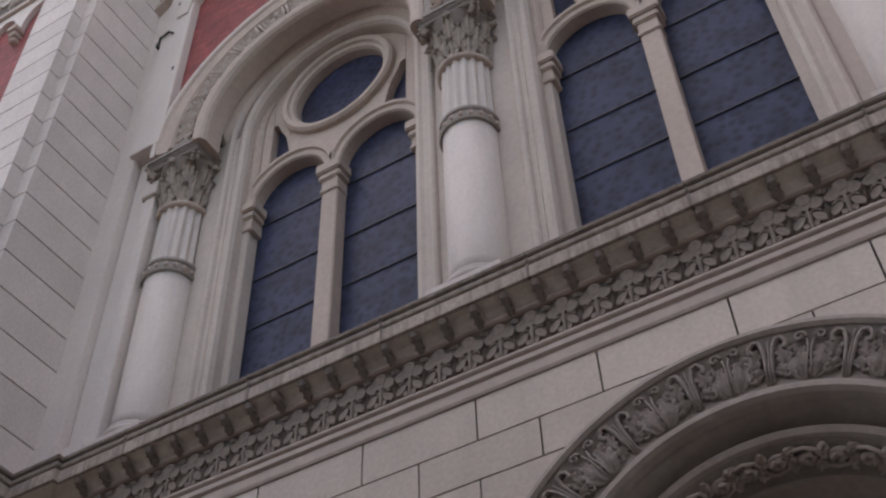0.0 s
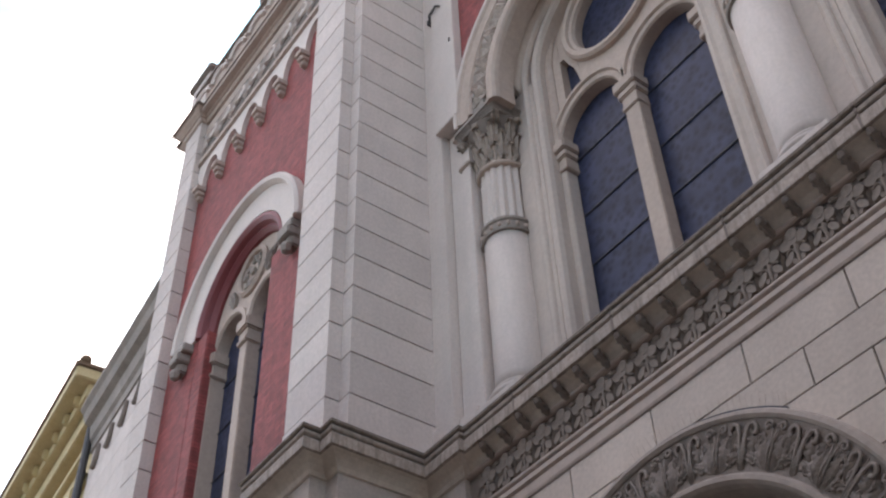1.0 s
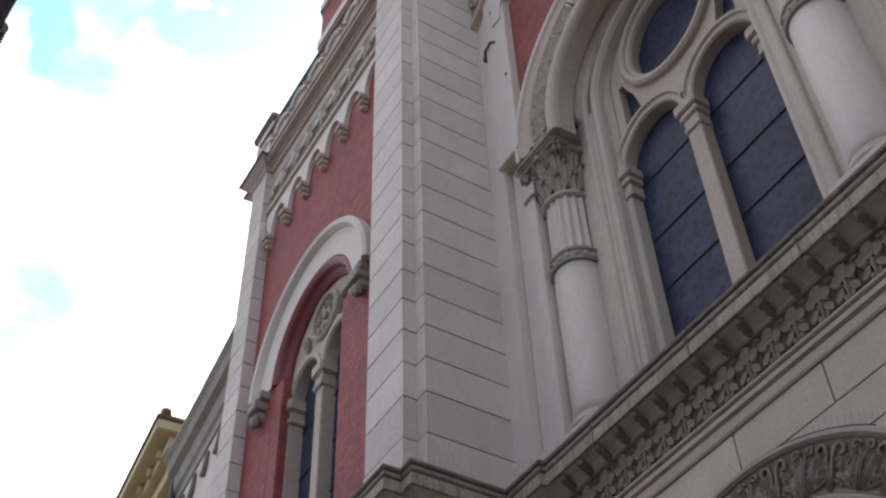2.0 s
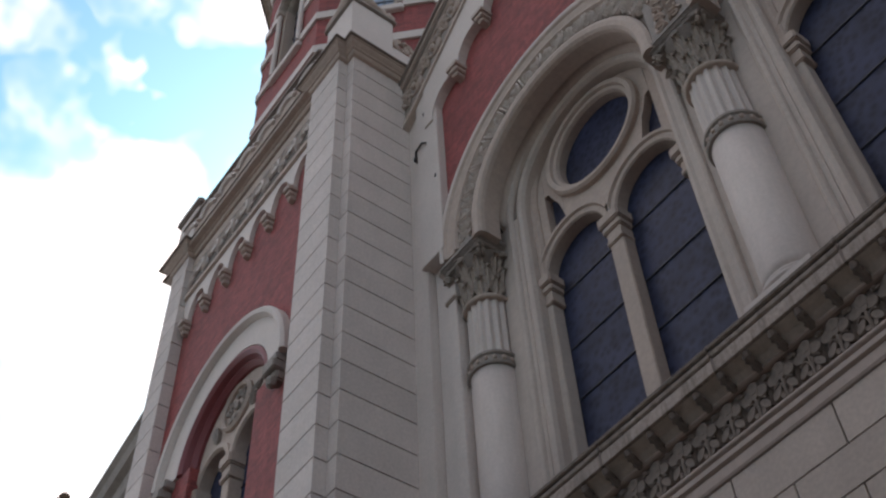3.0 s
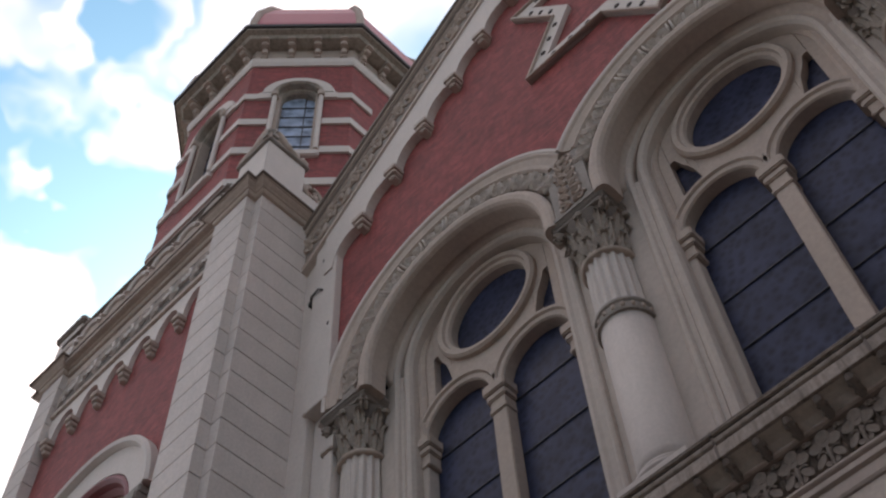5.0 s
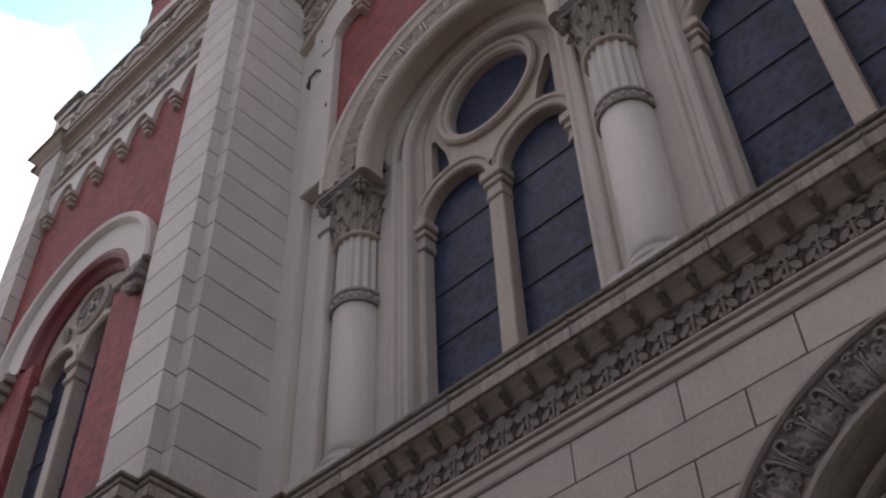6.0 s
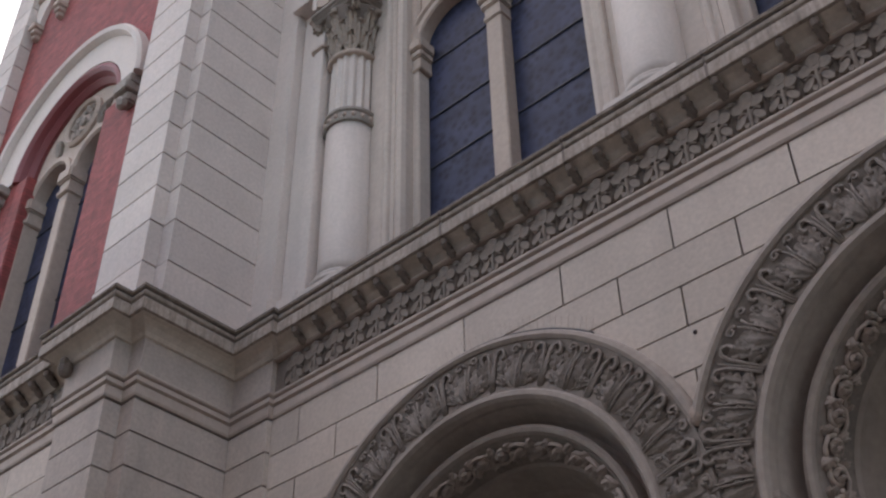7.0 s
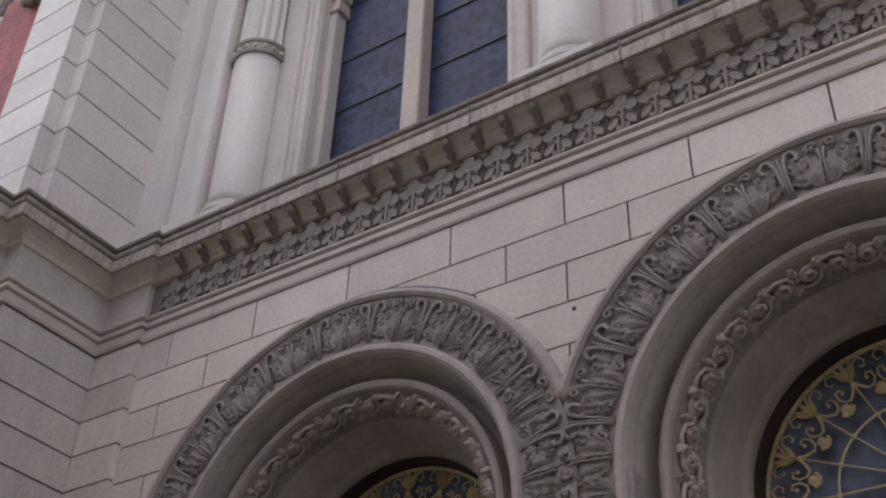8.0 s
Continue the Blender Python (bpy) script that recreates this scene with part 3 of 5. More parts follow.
        box(xx - hh - 0.04, xx + hh + 0.04, yt - 0.05, 7.86, 13.48, 13.60, cap, 0.02)
        box(xx - hh - 0.07, xx + hh + 0.07, yt - 0.09, 7.86, 13.60, 13.78, cap, 0.02)
        part("capital", cap, STONE, w)
    return w


windows = [window(BAYS[0], "window_1", 184), window(BAYS[1], "window_2", 150.5)]


def column():
    c = thing("column", "pale engaged stone column with fluted neck and leaf capital", "column", group="columns between the windows")
    r = 0.335
    b = box(-0.43, 0.43, -0.43, 0.43, 9.4, 9.86, bevel=0.01)
    part("plinth", b, SHAFTSTONE, c)
    part("base", lathe(0, 0, [(0.30, 9.86), (0.405, 9.86), (0.43, 9.895), (0.43, 9.925), (0.405, 9.955), (0.375, 9.965), (0.365, 9.985), (0.375, 10.0), (0.375, 10.025), (0.35, 10.04), (0.3, 10.05)], 40), SHAFTSTONE, c, smooth=True)
    part("shaft", lathe(0, 0, [(0.345, 10.03), (r, 10.2), (r, 12.5)], 48), SHAFTSTONE, c, smooth=True)
    collar = part("collar", lathe(0, 0, [(0.30, 12.48), (r + 0.035, 12.49), (r + 0.045, 12.52), (r + 0.02, 12.54), (r + 0.012, 12.66), (r + 0.04, 12.68), (r + 0.04, 12.72), (0.30, 12.73)], 48), CARVED, c)
    bm = None
    for i in range(18):
        a = 2 * math.pi * i / 18
        bm = blob((math.cos(a) * (r + 0.018), math.sin(a) * (r + 0.018), 12.60), 0.036, 0.036, 0.04, bm)
    part("bead_row", bm, STONE, collar)
    part("fluted_neck", lathe(0, 0, [(r - 0.01, 12.72), (r - 0.015, 13.82)], 192, flute=0.035, flutes=16), SHAFTSTONE, c)
    part("astragal", lathe(0, 0, [(0.25, 13.80), (r + 0.02, 13.80), (r + 0.045, 13.84), (r + 0.02, 13.88), (0.25, 13.88)], 40), STONE, c, smooth=True)
    # bell darker than the leaves around it
    cap = part("capital", lathe(0, 0, [(r - 0.04, 13.86), (r - 0.03, 14.2), (r + 0.02, 14.5), (r + 0.12, 14.74)], 32), SOOT_SHADE, c)
    leaf = None
    for tier, (n, z0, h, rr, out) in enumerate(((10, 13.88, 0.36, r - 0.02, 0.10), (10, 13.96, 0.58, r - 0.015, 0.12), (10, 14.25, 0.46, r + 0.01, 0.15))):
        for i in range(n):
            a = 2 * math.pi * (i + 0.5 * tier) / n + math.pi / 10
            d, s = Vector((math.cos(a), math.sin(a), 0)), Vector((-math.sin(a), math.cos(a), 0))
            rings = []
            for k in range(13):
                u = k / 12
                o = rr + 0.02 + out * u ** 2.4
                zz = z0 + h * (u if u < 0.85 else 0.85 - (u - 0.85) * 1.1)
                wd = 0.095 * math.sin(math.pi * min(0.93, 0.28 + 0.65 * u)) * (0.72 + 0.38 * abs(math.sin(u * 4 * math.pi)))
                p = d * o + Vector((0, 0, zz))
                rings.append([p - s * wd + d * 0.012, p - s * wd * 0.4 - d * 0.004, p + d * 0.03, p + s * wd * 0.4 - d * 0.004, p + s * wd + d * 0.012, p - d * 0.03])
            leaf = loft(rings, leaf)
    for i in range(4):
        a = math.pi / 4 + i * math.pi / 2
        d, s = Vector((math.cos(a), math.sin(a), 0)), Vector((-math.sin(a), math.cos(a), 0))
        for sg in (-1, 1):
            pts = []
            for k in range(16):
                th = k * 0.55
                rad = 0.085 * (1 - k / 20)
                pts.append(d * (r + 0.19 + rad * math.cos(th)) + s * sg * 0.035 + Vector((0, 0, 14.62 + rad * math.sin(th))))
            leaf = tube(pts, 0.026, leaf, 5)
        leaf = blob(tuple(Vector((math.cos(a + math.pi / 4), math.sin(a + math.pi / 4), 0)) * (r + 0.10) + Vector((0, 0, 14.70))), 0.07, 0.07, 0.06, leaf)
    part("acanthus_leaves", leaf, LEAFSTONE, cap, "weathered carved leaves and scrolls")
    ab = box(-0.43, 0.43, -0.43, 0.5, 14.74, 14.80, bevel=0.015)
    box(-0.455, 0.455, -0.455, 0.5, 14.80, 14.86, ab, 0.02)
    box(-0.48, 0.48, -0.48, 0.5, 14.86, 14.96, ab, 0.02)
    part("abacus", ab, CARVED, cap)
    return c


col = column()
col.location = (COLS[0], 7.42, 0)
for x in COLS[1:]:
    copy_thing(col, Matrix.Translation((x, 7.42, 0)))


# ---- raking cornice of the gable ----
def slanted(x0, x1, up0, up1, y0, y1, bm=None):
    return prism([(x0, rake(x0) + up0), (x1, rake(x1) + up0), (x1, rake(x1) + up1), (x0, rake(x0) + up1)], y0, y1, bm)


raking = tagged(new("cornice_raking"), "sloping stone gable cornice with carved band and corbel arches", "cornice", kind="structure")
for a, b in ((-9.45, BAYS[1]), (BAYS[1], 5.7)):
    part("carved_bed", slanted(a, b, -0.14, 1.02, 6.90, 7.5), STONE, raking)
    part("carved_ground", slanted(a, b, 0.10, 0.84, 6.893, 6.95), CARVED, raking)
    part("lower_fillet", slanted(a, b, -0.26, -0.13, 6.83, 7.5), STONE, raking)
    part("lower_bead", slanted(a, b, -0.13, -0.03, 6.865, 7.5), STONE, raking)
    part("upper_bead", slanted(a, b, 0.93, 1.02, 6.87, 7.5), STONE, raking)
    part("upper_moulding", slanted(a, b, 1.01, 1.12, 6.84, 7.5), SOOT_SHADE, raking)
    part("crown", slanted(a, b, 1.11, 1.22, 6.80, 7.6), STONE, raking)
    part("crown_lip", slanted(a, b, 1.21, 1.30, 6.75, 7.6), SOOT_SHADE, raking)

# ---- tower shaft, cornice and turret ----
SHAFT_R = [(-9.37, 7.2), (-9.37, 5.72), (-9.59, 5.72), (-9.59, 5.52), (-10.54, 5.52), (-10.54, 7.2)]
SHAFT_L = [(-15.45, 7.2), (-15.45, 5.52), (-16.15, 5.52), (-16.15, 5.73), (-16.38, 5.73), (-16.38, 7.2)]
part("core", box(-16.3, -9.56, 6.3, 12.3, 9.5, 21.3), JOINT, tower)
TX, HZ = -12.93, 14.40
part("brick_wall", columns_sheet(span(-15.6, -10.30, 200), lambda x: HZ + math.sqrt(1.40 ** 2 - (x - TX) ** 2) if abs(x - TX) < 1.40 else 9.5, lambda x: 20.5, 5.75, 6.2), BRICK, tower, "red painted brick wall")
TOPCORN = [(-0.05, 21.48), (0.22, 21.44), (0.22, 21.40), (0.185, 21.385), (0.185, 21.355), (0.15, 21.32), (0.11, 21.29), (0.10, 21.265), (0.065, 21.255), (0.055, 21.20), (0.03, 21.17), (-0.05, 21.16)]
TOPPLAN = [(-9.34, 7.3), (-9.34, 5.71), (-9.55, 5.71), (-9.55, 5.52), (-10.50, 5.52), (-10.50, 5.66), (-15.45, 5.66), (-15.45, 5.52), (-16.15, 5.52), (-16.15, 5.73), (-16.38, 5.73), (-16.38, 12.3)]
part("top_cornice", run(TOPPLAN, TOPCORN), STONE, tower)
part("cornice_lip", run(TOPPLAN, [(-0.05, 21.54), (0.24, 21.50), (0.265, 21.47), (0.265, 21.43), (0.20, 21.425), (-0.05, 21.44)]), SOOT_SHADE, tower)

OCT, AP = (-12.62, 9.10), 3.23


def octagon(ap, z):
    k = ap / math.cos(math.pi / 8)
    return [(OCT[0] + k * math.cos(math.pi / 8 + i * math.pi / 4), OCT[1] + k * math.sin(math.pi / 8 + i * math.pi / 4), z) for i in range(8)]


turret = thing("octagonal_turret", "octagonal red brick belfry with pale bands and glazed roof", "turret")
part("inner_wall", loft([octagon(AP - 0.42, 21.0), octagon(AP - 0.42, 31.6)]), DARK, turret)
for z in (22.3, 24.2):
    part("stone_band", loft([octagon(AP + 0.06, z), octagon(AP + 0.06, z + 0.30)]), PALE, turret)
part("stone_band", loft([octagon(AP + 0.05, 30.98), octagon(AP + 0.10, 31.12), octagon(AP + 0.10, 31.38)]), PALE, turret)
part("frieze", loft([octagon(AP + 0.02, 31.3), octagon(AP + 0.02, 32.25)]), STONE, turret)
part("eave", loft([octagon(AP + 0.1, 32.10), octagon(3.60, 32.16), octagon(3.66, 32.28), octagon(3.80, 32.32), octagon(3.80, 32.40), octagon(3.6, 32.6)]), CORN, turret)
part("gutter_edge", loft([octagon(3.70, 32.40), octagon(3.87, 32.40), octagon(3.89, 32.50), octagon(3.70, 32.56)]), IRON, turret, "dark metal gutter edge")
part("roof", loft([octagon(3.66, 32.5), octagon(3.64, 33.3), octagon(3.50, 34.4), octagon(3.05, 36.0), octagon(2.3, 37.6), octagon(1.2, 38.9), octagon(0.3, 39.8)]), ROOFRED, turret, "glazed red dome roof")

# ---- buildings beyond the tower ----
wing = thing("side_wing", "pale stone side wing with moulded eave", "building")
part("wall", box(-21.4, -16.3, 6.14, 12, 0, 17.6), JOINT, wing)
yellow = thing("yellow_house", "ochre plaster house with brown wooden eaves", "house")
part("wall", box(-45, -21.6, 6.2, 14, 0, 18.4), YELLOW, yellow)


def again(name, me, parent, m):
    """One more piece on a mesh that alike pieces share."""
    ob = new(name, me)
    ob.parent = parent
    ob.matrix_basis = m
    return ob


def mesh_of(bm, mat, smooth=False):
    bmesh.ops.recalc_face_normals(bm, faces=bm.faces)
    me = bpy.data.meshes.new("piece")
    for f in bm.faces:
        f.smooth = smooth
    bm.to_mesh(me)
    bm.free()
    me.materials.append(mat)
    return me


def curl(c, r, turns, start, way, y, thick, bm=None, n=14, rise=0.0):
    """A scroll in the wall's plane that winds in to its eye."""
    pts = []
    for k in range(n):
        u = k / (n - 1)
        a = start + way * turns * 2 * math.pi * u
        rr = r * (1 - 0.8 * u)
        pts.append((c[0] + rr * math.cos(a), y - rise * u, c[1] + rr * math.sin(a)))
    return tube(pts, thick, bm, 5, lambda u: 1.0 - 0.35 * u)


def blade(p0, p1, width, y, bow=0.0, lift=0.04, bm=None, lobes=5, n=15):
    """A lobed leaf from p0 to p1 in the wall's plane (x, z), with a raised rib, hollow halves and scalloped edges."""
    a, b = Vector((p0[0], 0, p0[1])), Vector((p1[0], 0, p1[1]))
    d = (b - a)
    s = Vector((-d.z, 0, d.x)).normalized()
    rings = []
    n = max(n, lobes * 5)
    for k in range(n):
        u = k / (n - 1)
        body = math.sin(math.pi * min(0.97, 0.10 + 0.87 * u)) ** 0.7
        scal = abs(math.sin(u * lobes * math.pi))
        w = width * body * (0.78 + 0.30 * scal)
        c = a + d * u + s * (bow * math.sin(math.pi * u))
        l = lift * math.sin(math.pi * min(1, 0.15 + 0.85 * u)) + 0.012
        e = l * (0.55 + 0.5 * scal)
        rings.append([c + s * w + Vector((0, y - e, 0)), c + s * w * 0.62 + Vector((0, y - l * 0.75, 0)), c + s * w * 0.22 + Vector((0, y - l * 0.62, 0)), c + Vector((0, y - l * 1.3, 0)),
                      c - s * w * 0.22 + Vector((0, y - l * 0.62, 0)), c - s * w * 0.62 + Vector((0, y - l * 0.75, 0)), c - s * w + Vector((0, y - e, 0)),
                      c - s * w * 0.9 + Vector((0, y + 0.02, 0)), c + s * w * 0.9 + Vector((0, y + 0.02, 0))])
    return loft(rings, bm)


# ---- modillions and leaf frieze of the entablature ----
STEP = 0.32
bm = tube([(0, -0.21, 9.14), (0, -0.20, 9.10), (0, -0.15, 9.08), (0, -0.09, 9.035), (0, -0.045, 9.01)], 0.042, None, 8)
blob((0, -0.205, 9.105), 0.05, 0.03, 0.04, bm, 0, 8)
for sx in (-0.03, 0.03):
    blob((sx, -0.165, 9.075), 0.028, 0.03, 0.026, bm, 0, 7)
    blob((sx, -0.10, 9.03), 0.024, 0.028, 0.024, bm, 0, 7)
blob((0, -0.13, 9.045), 0.022, 0.03, 0.022, bm, 0, 6)
MODILLION = mesh_of(bm, SOOT_SHADE)
def pad(x, z, rx, rz, rot=0.0, t=0.05, bm=None, n=18, lobes=0):
    """A flat carved lobe with steep sides and a softly domed face, in the wall's plane."""
    c, q = math.cos(rot), math.sin(rot)
    rings = []
    for f, y in ((1.0, 0.01), (1.0, -t * 0.8), (0.93, -t), (0.6, -t * 0.95), (0.15, -t * 0.86)):
        ring = []
        for i in range(n):
            a = 2 * math.pi * i / n
            w = 1 + (0.12 * math.cos(lobes * a) if lobes else 0)
            u, v = rx * f * w * math.cos(a), rz * f * w * math.sin(a)
            ring.append((x + u * c - v * q, y, z + u * q + v * c))
        rings.append(ring)
    return loft(rings, bm)


bm = pad(0, 8.905, 0.068, 0.068, 0, 0.046)
pad(-0.084, 8.828, 0.072, 0.064, 0.4, 0.042, bm)
pad(0.084, 8.828, 0.072, 0.064, -0.4, 0.042, bm)
pad(0, 8.835, 0.05, 0.06, 0, 0.046, bm)
tube([(0, -0.025, 8.80), (0.004, -0.036, 8.70), (0, -0.025, 8.57)], 0.018, bm, 7)
for s in (-1, 1):
    pad(s * 0.088, 8.664, 0.040, 0.076, s * 0.72, 0.042, bm)
    pad(s * 0.045, 8.612, 0.026, 0.036, -s * 0.3, 0.036, bm)
    tube([(s * 0.012, -0.025, 8.70), (s * 0.03, -0.036, 8.745), (s * 0.07, -0.034, 8.757), (s * 0.112, -0.028, 8.735)], 0.012, bm, 6)
    blade((s * 0.152, 8.585), (s * 0.150, 8.80), 0.014, 0.0, 0.0, 0.026, bm, 2, 11)
    curl((s * 0.143, 8.938), 0.028, 1.0, 0.0, s, -0.025, 0.013, bm, 12)
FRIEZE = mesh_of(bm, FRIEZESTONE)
bm = None
for k, (dx, dz, r) in enumerate(((-0.055, 8.345, 0.014), (-0.02, 8.325, 0.010), (0.015, 8.35, 0.012), (0.05, 8.33, 0.013))):
    bm = blob((dx, -0.006, dz), r, 0.010, r * 0.8, bm, 0.4 * k, 6)
DROP = mesh_of(bm, SOOT_SHADE)


def dress(x0, x1, y, parent):
    n = int((x1 - x0) / STEP)
    o = (x1 - x0 - n * STEP) / 2
    for i in range(n):
        x = x0 + o + (i + 0.5) * STEP
        again("frieze_leaf", FRIEZE, parent, pose(x, y, 0))
        again("modillion", MODILLION, parent, pose(x + STEP / 2, y, 0))
        for k in (-0.08, 0.08):
            again("drop_row", DROP, parent, pose(x + k, y - 0.012, 0))


dress(-8.74, 5.0, FACE, entablature)
dress(-15.2, -10.68, 5.61, entablature)
for x in (-10.52, -15.34):
    bm = blob((x, 5.36, 8.93), 0.08, 0.09, 0.12, None, seg=8)
    blob((x + 0.02, 5.32, 9.0), 0.06, 0.06, 0.06, bm)
    part("carved_boss", bm, SOOT_SHADE, entablature)
# open joints and worn lead of the cornice's edge
for x in (-7.62, -6.02, -4.44, -2.86, -1.28, 0.3):
    part("edge_joint", run([(x + 0.014, 7.0), (x - 0.014, 7.0)], [(0.0, 9.565), (0.12, 9.53), (0.22, 9.486), (0.293, 9.465), (0.298, 9.42), (0.274, 9.40), (0.278, 9.35), (0.26, 9.32), (0.270, 9.30), (0.270, 9.146), (0.2, 9.146), (0.0, 9.4)]), SOOT_SHADE, entablature)

# ---- carved work of the portals ----
def leaf_unit(kind):
    """Low carving of the portal band, laid along the radius: a broad lobed leaf, or a stem with two hooked leaves."""
    if kind == 0:
        bm = None
        for g in (-1, 1):
            bm = blade((g * 0.045, 1.90), (g * 0.085, 2.22), 0.092, 0.0, g * -0.03, 0.040, bm, 4, 24)
            tube([(g * 0.012, -0.03, 1.89), (g * 0.018, -0.055, 2.02), (g * 0.012, -0.05, 2.16), (g * 0.03, -0.04, 2.25)], 0.009, bm, 6)
            curl((g * 0.085, 2.268), 0.052, 1.1, math.pi if g > 0 else 0.0, -g, -0.036, 0.018, bm, 14, 0.02)
            blade((g * 0.08, 1.93), (g * 0.165, 2.05), 0.048, 0.0, g * 0.02, 0.036, bm, 3, 15)
            blade((g * 0.12, 2.10), (g * 0.165, 2.24), 0.034, 0.0, g * 0.01, 0.03, bm, 2, 11)
    else:
        bm = tube([(0, -0.02, 1.89), (0, -0.04, 2.05), (0, -0.02, 2.31)], 0.012, None, 6)
        for g in (-1, 1):
            tube([(g * 0.022, -0.02, 1.90), (g * 0.026, -0.04, 2.05), (g * 0.036, -0.05, 2.20), (g * 0.065, -0.05, 2.282), (g * 0.110, -0.05, 2.295),
                  (g * 0.148, -0.045, 2.255), (g * 0.142, -0.04, 2.205), (g * 0.110, -0.04, 2.195)], 0.018, bm, 6, lambda u: 0.7 + 0.6 * u)
            blade((g * 0.060, 2.25), (g * 0.095, 2.01), 0.072, 0.0, g * 0.05, 0.038, bm, 4, 21)
            blade((g * 0.03, 2.02), (g * 0.145, 1.92), 0.050, 0.0, g * 0.03, 0.040, bm, 3, 15)
            curl((g * 0.135, 1.955), 0.038, 1.0, math.pi / 2, -g, -0.032, 0.015, bm, 10)
    return mesh_of(bm, CARVED, True)


LEAVES = [leaf_unit(0), leaf_unit(1)]
ROLLS = []
for s in (-1, 1):
    bm = curl((0, 0.0), 0.095, 1.15, 0, s, -0.015, 0.024, None, 20, 0.035)
    for k in range(5):
        blade((0.0, 0.0), (0.075 * math.cos(k * 1.257), 0.075 * math.sin(k * 1.257)), 0.03, -0.02, 0.0, 0.05, bm, 1, 7)
    tube([(-0.15, -0.01, -s * 0.02), (-0.11, -0.03, -s * 0.09), (-0.02, -0.03, -s * 0.115), (0.07, -0.03, -s * 0.08), (0.095, -0.03, 0.0)], 0.022, bm, 6)
    blade((0.06, s * 0.05), (0.16, s * 0.11), 0.045, 0.0, s * 0.02, 0.06, bm, 3, 13)
    blade((-0.09, s * 0.08), (-0.16, s * 0.10), 0.04, 0.0, -s * 0.02, 0.05, bm, 2, 11)
    blade((0.09, -s * 0.06), (0.15, -s * 0.115), 0.038, 0.0, s * 0.02, 0.05, bm, 2, 11)
    blob((0.125, -0.03, 0.0), 0.03, 0.035, 0.03, bm, 0, 8)
    bmesh.ops.transform(bm, matrix=Matrix.Translation((0, 0.315, 1.455)) @ Matrix.Rotation(radians(58), 4, "X") @ Matrix.Diagonal((0.98, 1.1, 0.72, 1)), verts=bm.verts)
    ROLLS.append(mesh_of(bm, JAMBSTONE, True))


def turned(cx, cz, y, deg):
    """The pose of a piece that stands on a circle in the wall's plane; deg from the right-hand side, going up."""
    return Matrix.Translation((cx, y, cz)) @ Matrix.Rotation(radians(deg - 90), 4, (0, -1, 0))


rnd = random.Random(4)
for cx, p in zip(BAYS, portals):
    for i in range(21):
        a = 4.2 + i * 8.58
        again("carved_leaf", LEAVES[i % 2], p, turned(cx, PORTAL_Z, FACE + rnd.uniform(-0.006, 0.006), a + rnd.uniform(-0.4, 0.4)) @ Matrix.Diagonal((rnd.uniform(0.92, 1.04), 1, 1, 1)))
    for k in range(5):
        for sg in (-1, 1):
            again("carved_leaf", LEAVES[k % 2], p, Matrix.Translation((0, 0, -0.16 - 0.27 * k)) @ turned(cx, PORTAL_Z, FACE, 0 if sg > 0 else 180))
            again("carved_scroll", ROLLS[k % 2], p, Matrix.Translation((0, 0, -0.14 - 0.25 * k)) @ turned(cx, PORTAL_Z, FACE, 0 if sg > 0 else 180))
    for i in range(20):
        again("carved_scroll", ROLLS[i % 2], p, turned(cx, PORTAL_Z, FACE, 4 + i * 9.05))

part("hood_stop", blob((-3.67, FACE - 0.03, PORTAL_Z + 0.80), 0.07, 0.06, 0.09, None, 0, 10), STONE, portals[0])

